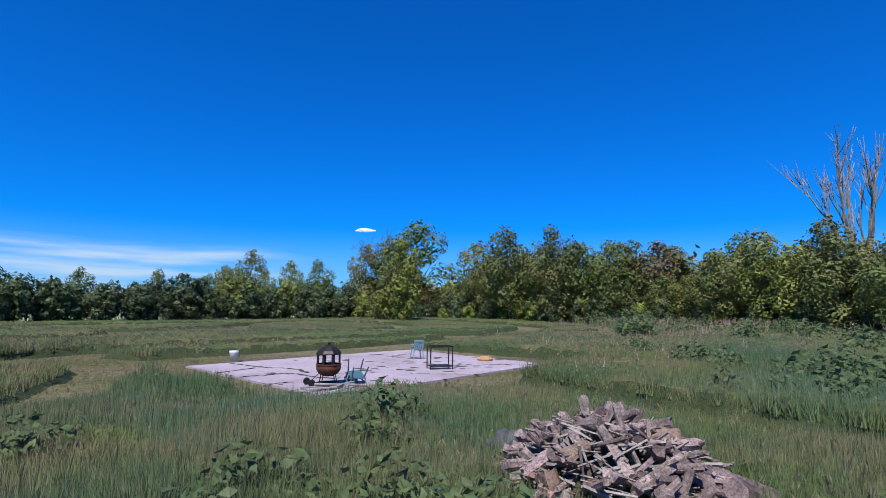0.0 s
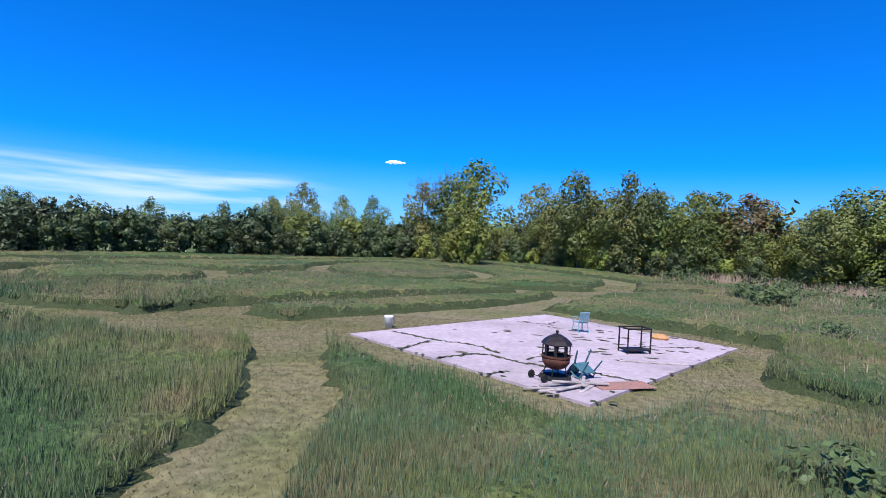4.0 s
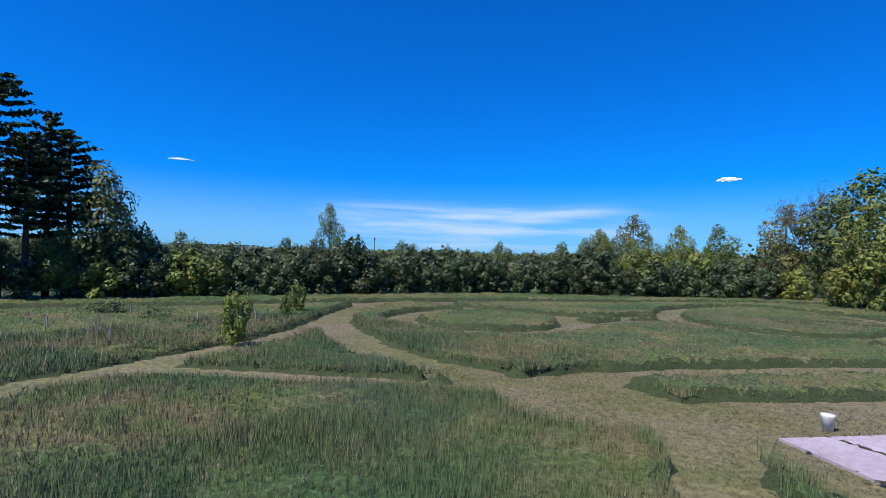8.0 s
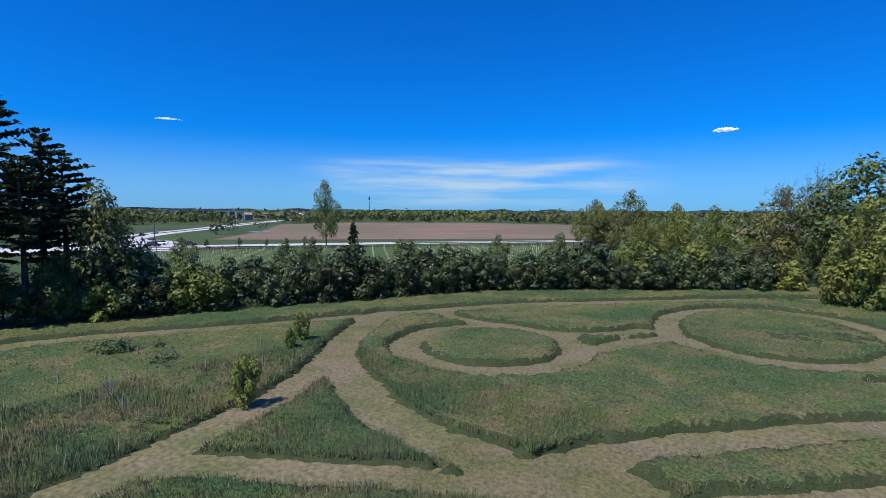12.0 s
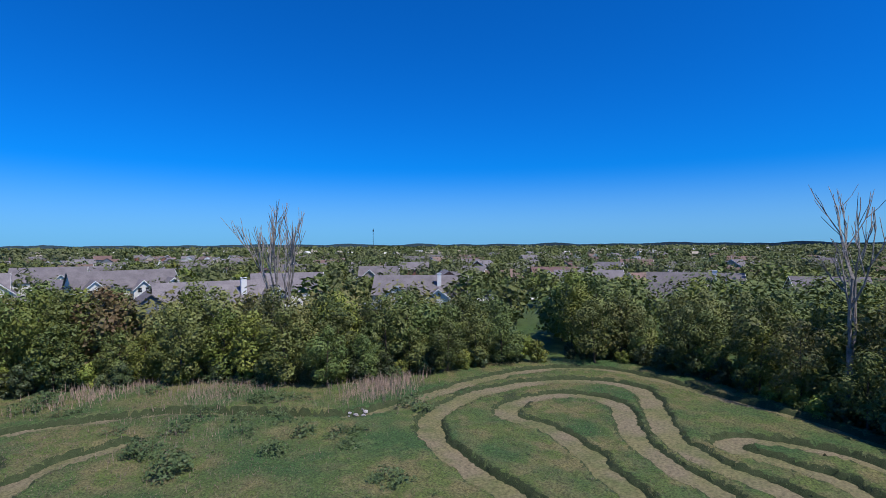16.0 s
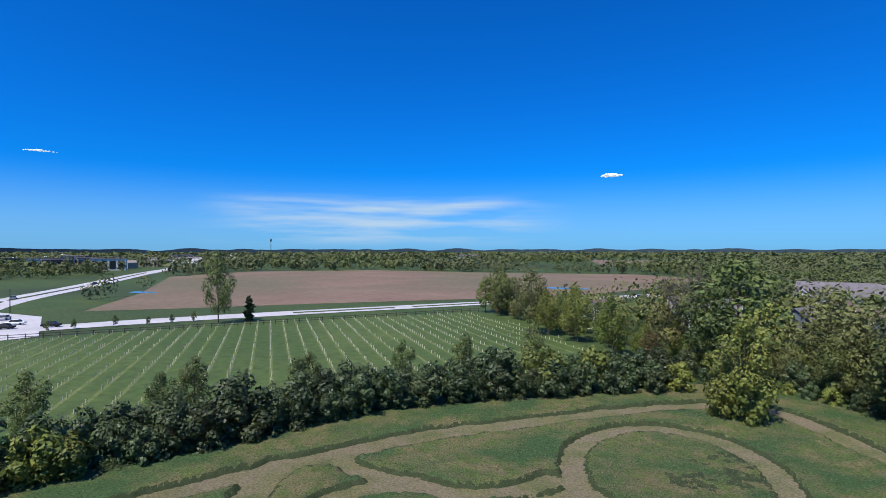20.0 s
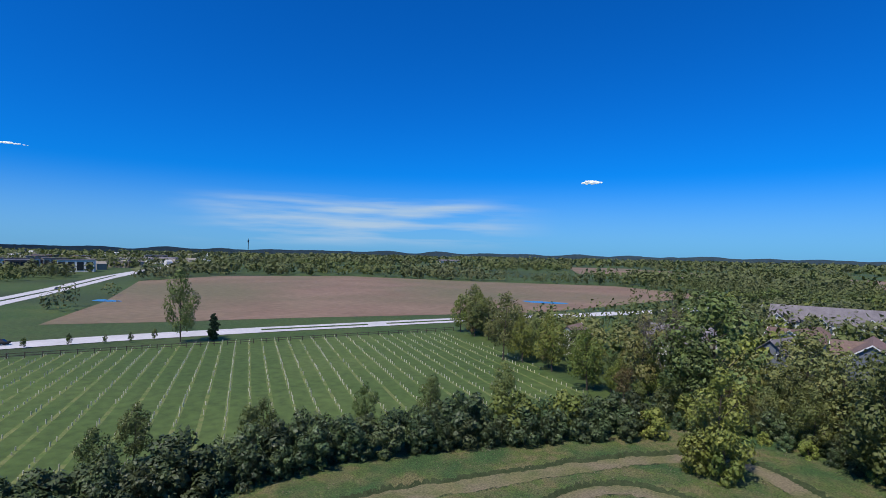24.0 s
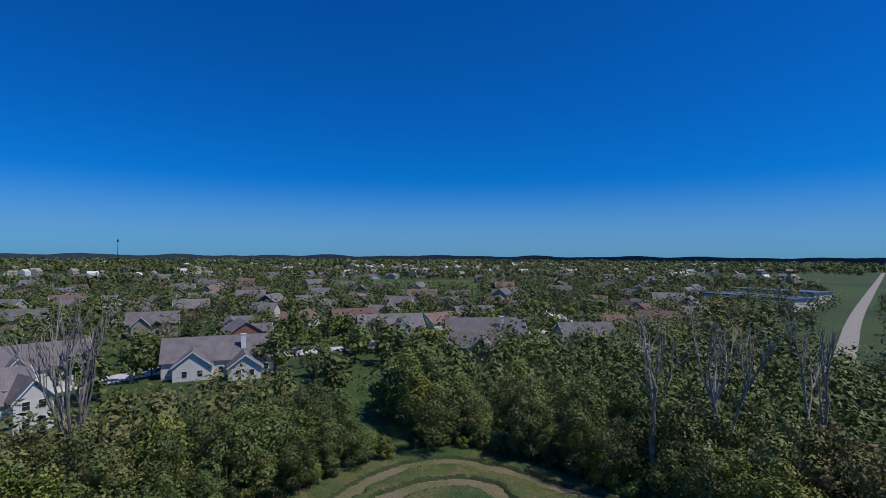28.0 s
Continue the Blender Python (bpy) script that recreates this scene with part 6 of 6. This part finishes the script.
# towers
t = thing("water_tower", "pale water tower far off on the horizon", "water tower", pose(888, -1206, 0))
part("tank", Build().lathe([(0, 26), (8, 27), (12, 31), (12, 36), (8, 40), (0, 41)], 16).mesh("tank", M_WHITE, True), t)
part("column", Build().tube([(0, 0, 0), (0, 0, 28)], [3.5, 2.5], 10).mesh("column", M_WHITE), t)
for x, y, h in ((527, -1400, 72), (1190, 905, 66), (-1000, 890, 50)):
    t = thing("radio_mast", "thin dark radio mast on the horizon", "radio mast", pose(x, y, 0), "radio masts")
    part("mast", Build().tube([(0, 0, 0), (0, 0, h)], [0.9, 0.5], 6).mesh("mast", M_STEEL), t)
    part("antenna", Build().box(-1.2, 1.2, -1.2, 1.2, h - 9, h - 3).mesh("antenna", M_STEEL), t)

# ---- distance ----
gf = np.random.default_rng(5)
VERGES = [(-66, 30), (-130, 40), (-250, 40), (-272, 98), (-190, 135), (-120, 205), (-80, 250), (-50, 215), (-86, 172), (-100, 110)]
HOLES = [SOIL, SOUTH, MEADOW, ORCH, FIELD, VERGES, *FAR_FIELDS, [(-395, 60), (-255, 85), (-262, 150), (-395, 250), (-460, 240)]]
ROADS = [MAIN_ROAD, SIDE_ROAD, EAST_ROAD]


def scatter(n, r0, r1, power=1.0, clear=24):
    a, d = gf.uniform(0, 6.283, n), r0 + (r1 - r0) * gf.uniform(0, 1, n) ** power
    x, y = -12 + d * np.sin(a), 10 + d * np.cos(a)
    ok = np.ones(n, bool)
    for h in HOLES:
        ok &= ~inside(x, y, h)
    for r in ROADS:
        ok &= seg_dist(x, y, r) > clear
    return x[ok], y[ok]


def far_wood(n, r0, r1, leaves, h0, h1, rad, size, material, name, label, power=1.0, sparse=None, near=190, sector=None):
    x, y = scatter(n, r0, r1, power, 10 if sector else 24)
    if sector:
        az = np.degrees(np.arctan2(x + 12, y - 10))
        x, y = x[(az > sector[0]) & (az < sector[1])], y[(az > sector[0]) & (az < sector[1])]
    dens = wobble(x, y, 0.012, 31)
    ok = dens > (-0.1 if sparse is None else sparse)
    for (a, b) in placed:
        ok &= np.hypot(x - a, y - b) > 10.5
    ok &= ~((x > 20) & (y > 60) & (np.hypot(x, y) < near))
    ok &= seg_dist(x, y, STREET) > 7
    x, y = x[ok], y[ok]
    k = len(x)
    h = gf.uniform(h0, h1, k)
    rr = rad * gf.uniform(0.7, 1.3, k)
    d = gf.normal(size=(k, leaves, 3))
    d /= np.linalg.norm(d, axis=2, keepdims=True)
    c = d * np.stack([rr, rr, h * 0.48], 1)[:, None, :] * gf.uniform(0.55, 1.05, (k, leaves, 1))
    c += np.stack([x, y, h * 0.52], 1)[:, None, :]
    return tagged(new(name, quads(name, leaf_quads(c.reshape(-1, 3), size, gf, d.reshape(-1, 3) + (0, 0, 0.25)), material)), label, "woods", kind="stuff")


far_wood(5600, 150, 520, 60, 7, 13, 4.2, 0.8, M_FAR, "far_woods", "loose green woods and hedges beyond the fields", 0.8, -0.8)
far_wood(3900, 130, 460, 50, 6, 10.5, 3.6, 0.75, M_FAR, "garden_woods", "green garden trees and hedges between the houses", 0.8, -0.9, 130, (2, 150))
far_wood(8000, 430, 1100, 26, 9, 15, 6.5, 2.2, M_FAR, "far_woods", "green woods stretching away to the horizon", 0.8, -0.35)
far_wood(8500, 1000, 2400, 10, 10, 17, 12.0, 5.5, M_FAR, "far_woods", "dark green woods near the horizon", 0.8, -0.6)
# rings of woods at the horizon, tinted blue for the haze of distance
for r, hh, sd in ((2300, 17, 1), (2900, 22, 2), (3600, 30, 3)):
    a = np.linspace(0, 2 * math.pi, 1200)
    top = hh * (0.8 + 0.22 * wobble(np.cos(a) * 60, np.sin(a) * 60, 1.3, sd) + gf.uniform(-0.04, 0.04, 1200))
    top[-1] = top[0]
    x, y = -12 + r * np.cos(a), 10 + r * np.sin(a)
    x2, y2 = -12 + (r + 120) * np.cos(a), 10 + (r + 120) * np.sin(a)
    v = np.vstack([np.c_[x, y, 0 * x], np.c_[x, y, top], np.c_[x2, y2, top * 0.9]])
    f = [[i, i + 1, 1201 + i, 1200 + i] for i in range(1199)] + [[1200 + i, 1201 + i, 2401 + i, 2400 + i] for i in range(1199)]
    tagged(new("backdrop_woods", mesh("backdrop_woods", v, f, M_HAZE)), "wooded horizon with blue-green distance haze in its colour", "woods", kind="structure")

# far houses and sheds, too small to tell apart
fh, fw = Build(), Build()
for i in range(640):
    az_ = gf.uniform(radians(22), radians(120)) if i % 4 else gf.uniform(radians(-78), radians(-52))
    d = gf.uniform(650, 2000)
    x, y = -12 + d * math.sin(az_), 10 + d * math.cos(az_)
    if any(inside(np.array([x]), np.array([y]), h)[0] for h in HOLES):
        continue
    w, l_, e = gf.uniform(3, 4.5), gf.uniform(4, 7), gf.uniform(2.5, 4)
    m = pose(x, y, 3.0, 0, 0, gf.uniform(0, 180))
    (fh if i % 3 else fw).prism([(-w, -3), (w, -3), (w, e), (0, e + 2.6), (-w, e)], -l_, l_, m)
tagged(new("far_houses", fh.mesh("far_houses", M_TAN)), "scattered pale houses far off among woods", "houses", kind="stuff")
tagged(new("far_houses", fw.mesh("far_houses", M_SIDING)), "scattered white houses far off among woods", "houses", kind="stuff")
for x, y, l_ in ((-620, -1010, 30), (-40, -900, 26), (60, -920, 20), (-900, 420, 60), (-780, 520, 50), (-980, 300, 50), (-560, 1080, 60)):
    t = thing("far_barn", "low white building far off beyond the fields", "building", pose(x, y, 0, 0, 0, x % 90), "far buildings")
    part("wall", Build().box(-l_ / 2, l_ / 2, -8, 8, 0, 7).mesh("wall", M_SIDING), t)
    part("roof", Build().prism([(-9, 7), (9, 7), (0, 10)], -l_ / 2 - 1, l_ / 2 + 1, pose(0, 0, 0, 0, 0, 90)).mesh("roof", M_SHINGLE), t)


# ---- clouds ----
def cloud(x, y, z, w, h, seed):
    g = np.random.default_rng(seed)
    bm = bmesh.new()
    n = 22
    h *= 0.62
    c0 = Vector((x, y, z))
    side = Vector((y, -x, 0)).normalized()
    ahead = Vector((x, y, 0)).normalized()
    for i in range(n):
        f = (i + 0.5) / n - 0.5
        r = h * g.uniform(0.35, 0.75) * (1 - 1.5 * abs(f)) + h * 0.12
        p = c0 + side * (f * w + g.normal(0, w * 0.04)) + ahead * g.normal(0, h) + Vector((0, 0, r * 0.35 + g.normal(0, h * 0.08)))
        bmesh.ops.create_icosphere(bm, subdivisions=2, radius=1.0, matrix=Matrix.Translation(p) @ Matrix.Diagonal((r * 1.9, r * 1.9, r, 1)))
    for v in bm.verts:
        v.co += Vector(g.normal(0, h * 0.09, 3))
    me = bpy.data.meshes.new("cloud")
    bm.to_mesh(me)
    bm.free()
    me.materials.append(M_CLOUD)
    ob = tagged(new("cloud", me), "small white fair-weather cloud low in the sky", "cloud", "clouds")
    ob.visible_shadow = False
    return ob


for i, (x, y, z, w, h) in enumerate(((-626, 2910, 424, 100, 20), (-968, -2798, 456, 75, 26), (-860, -2800, 610, 210, 32), (-2815, -844, 580, 60, 16), (-2760, -900, 760, 200, 45), (-2790, -740, 790, 75, 40), (1405, -2599, 494, 120, 34), (1560, -2520, 462, 70, 14), (-1640, -2468, 439, 45, 14), (-2744, 1123, 466, 120, 10), (-2800, -900, 340, 110, 12), (2380, -1790, 390, 60, 14), (-2440, 549, 1284, 80, 30))):
    cloud(x, y, z, w, h, 60 + i)

for k in KINDS.values():
    for p in k:
        for o in list(p.children_recursive) + [p]:
            bpy.data.objects.remove(o)
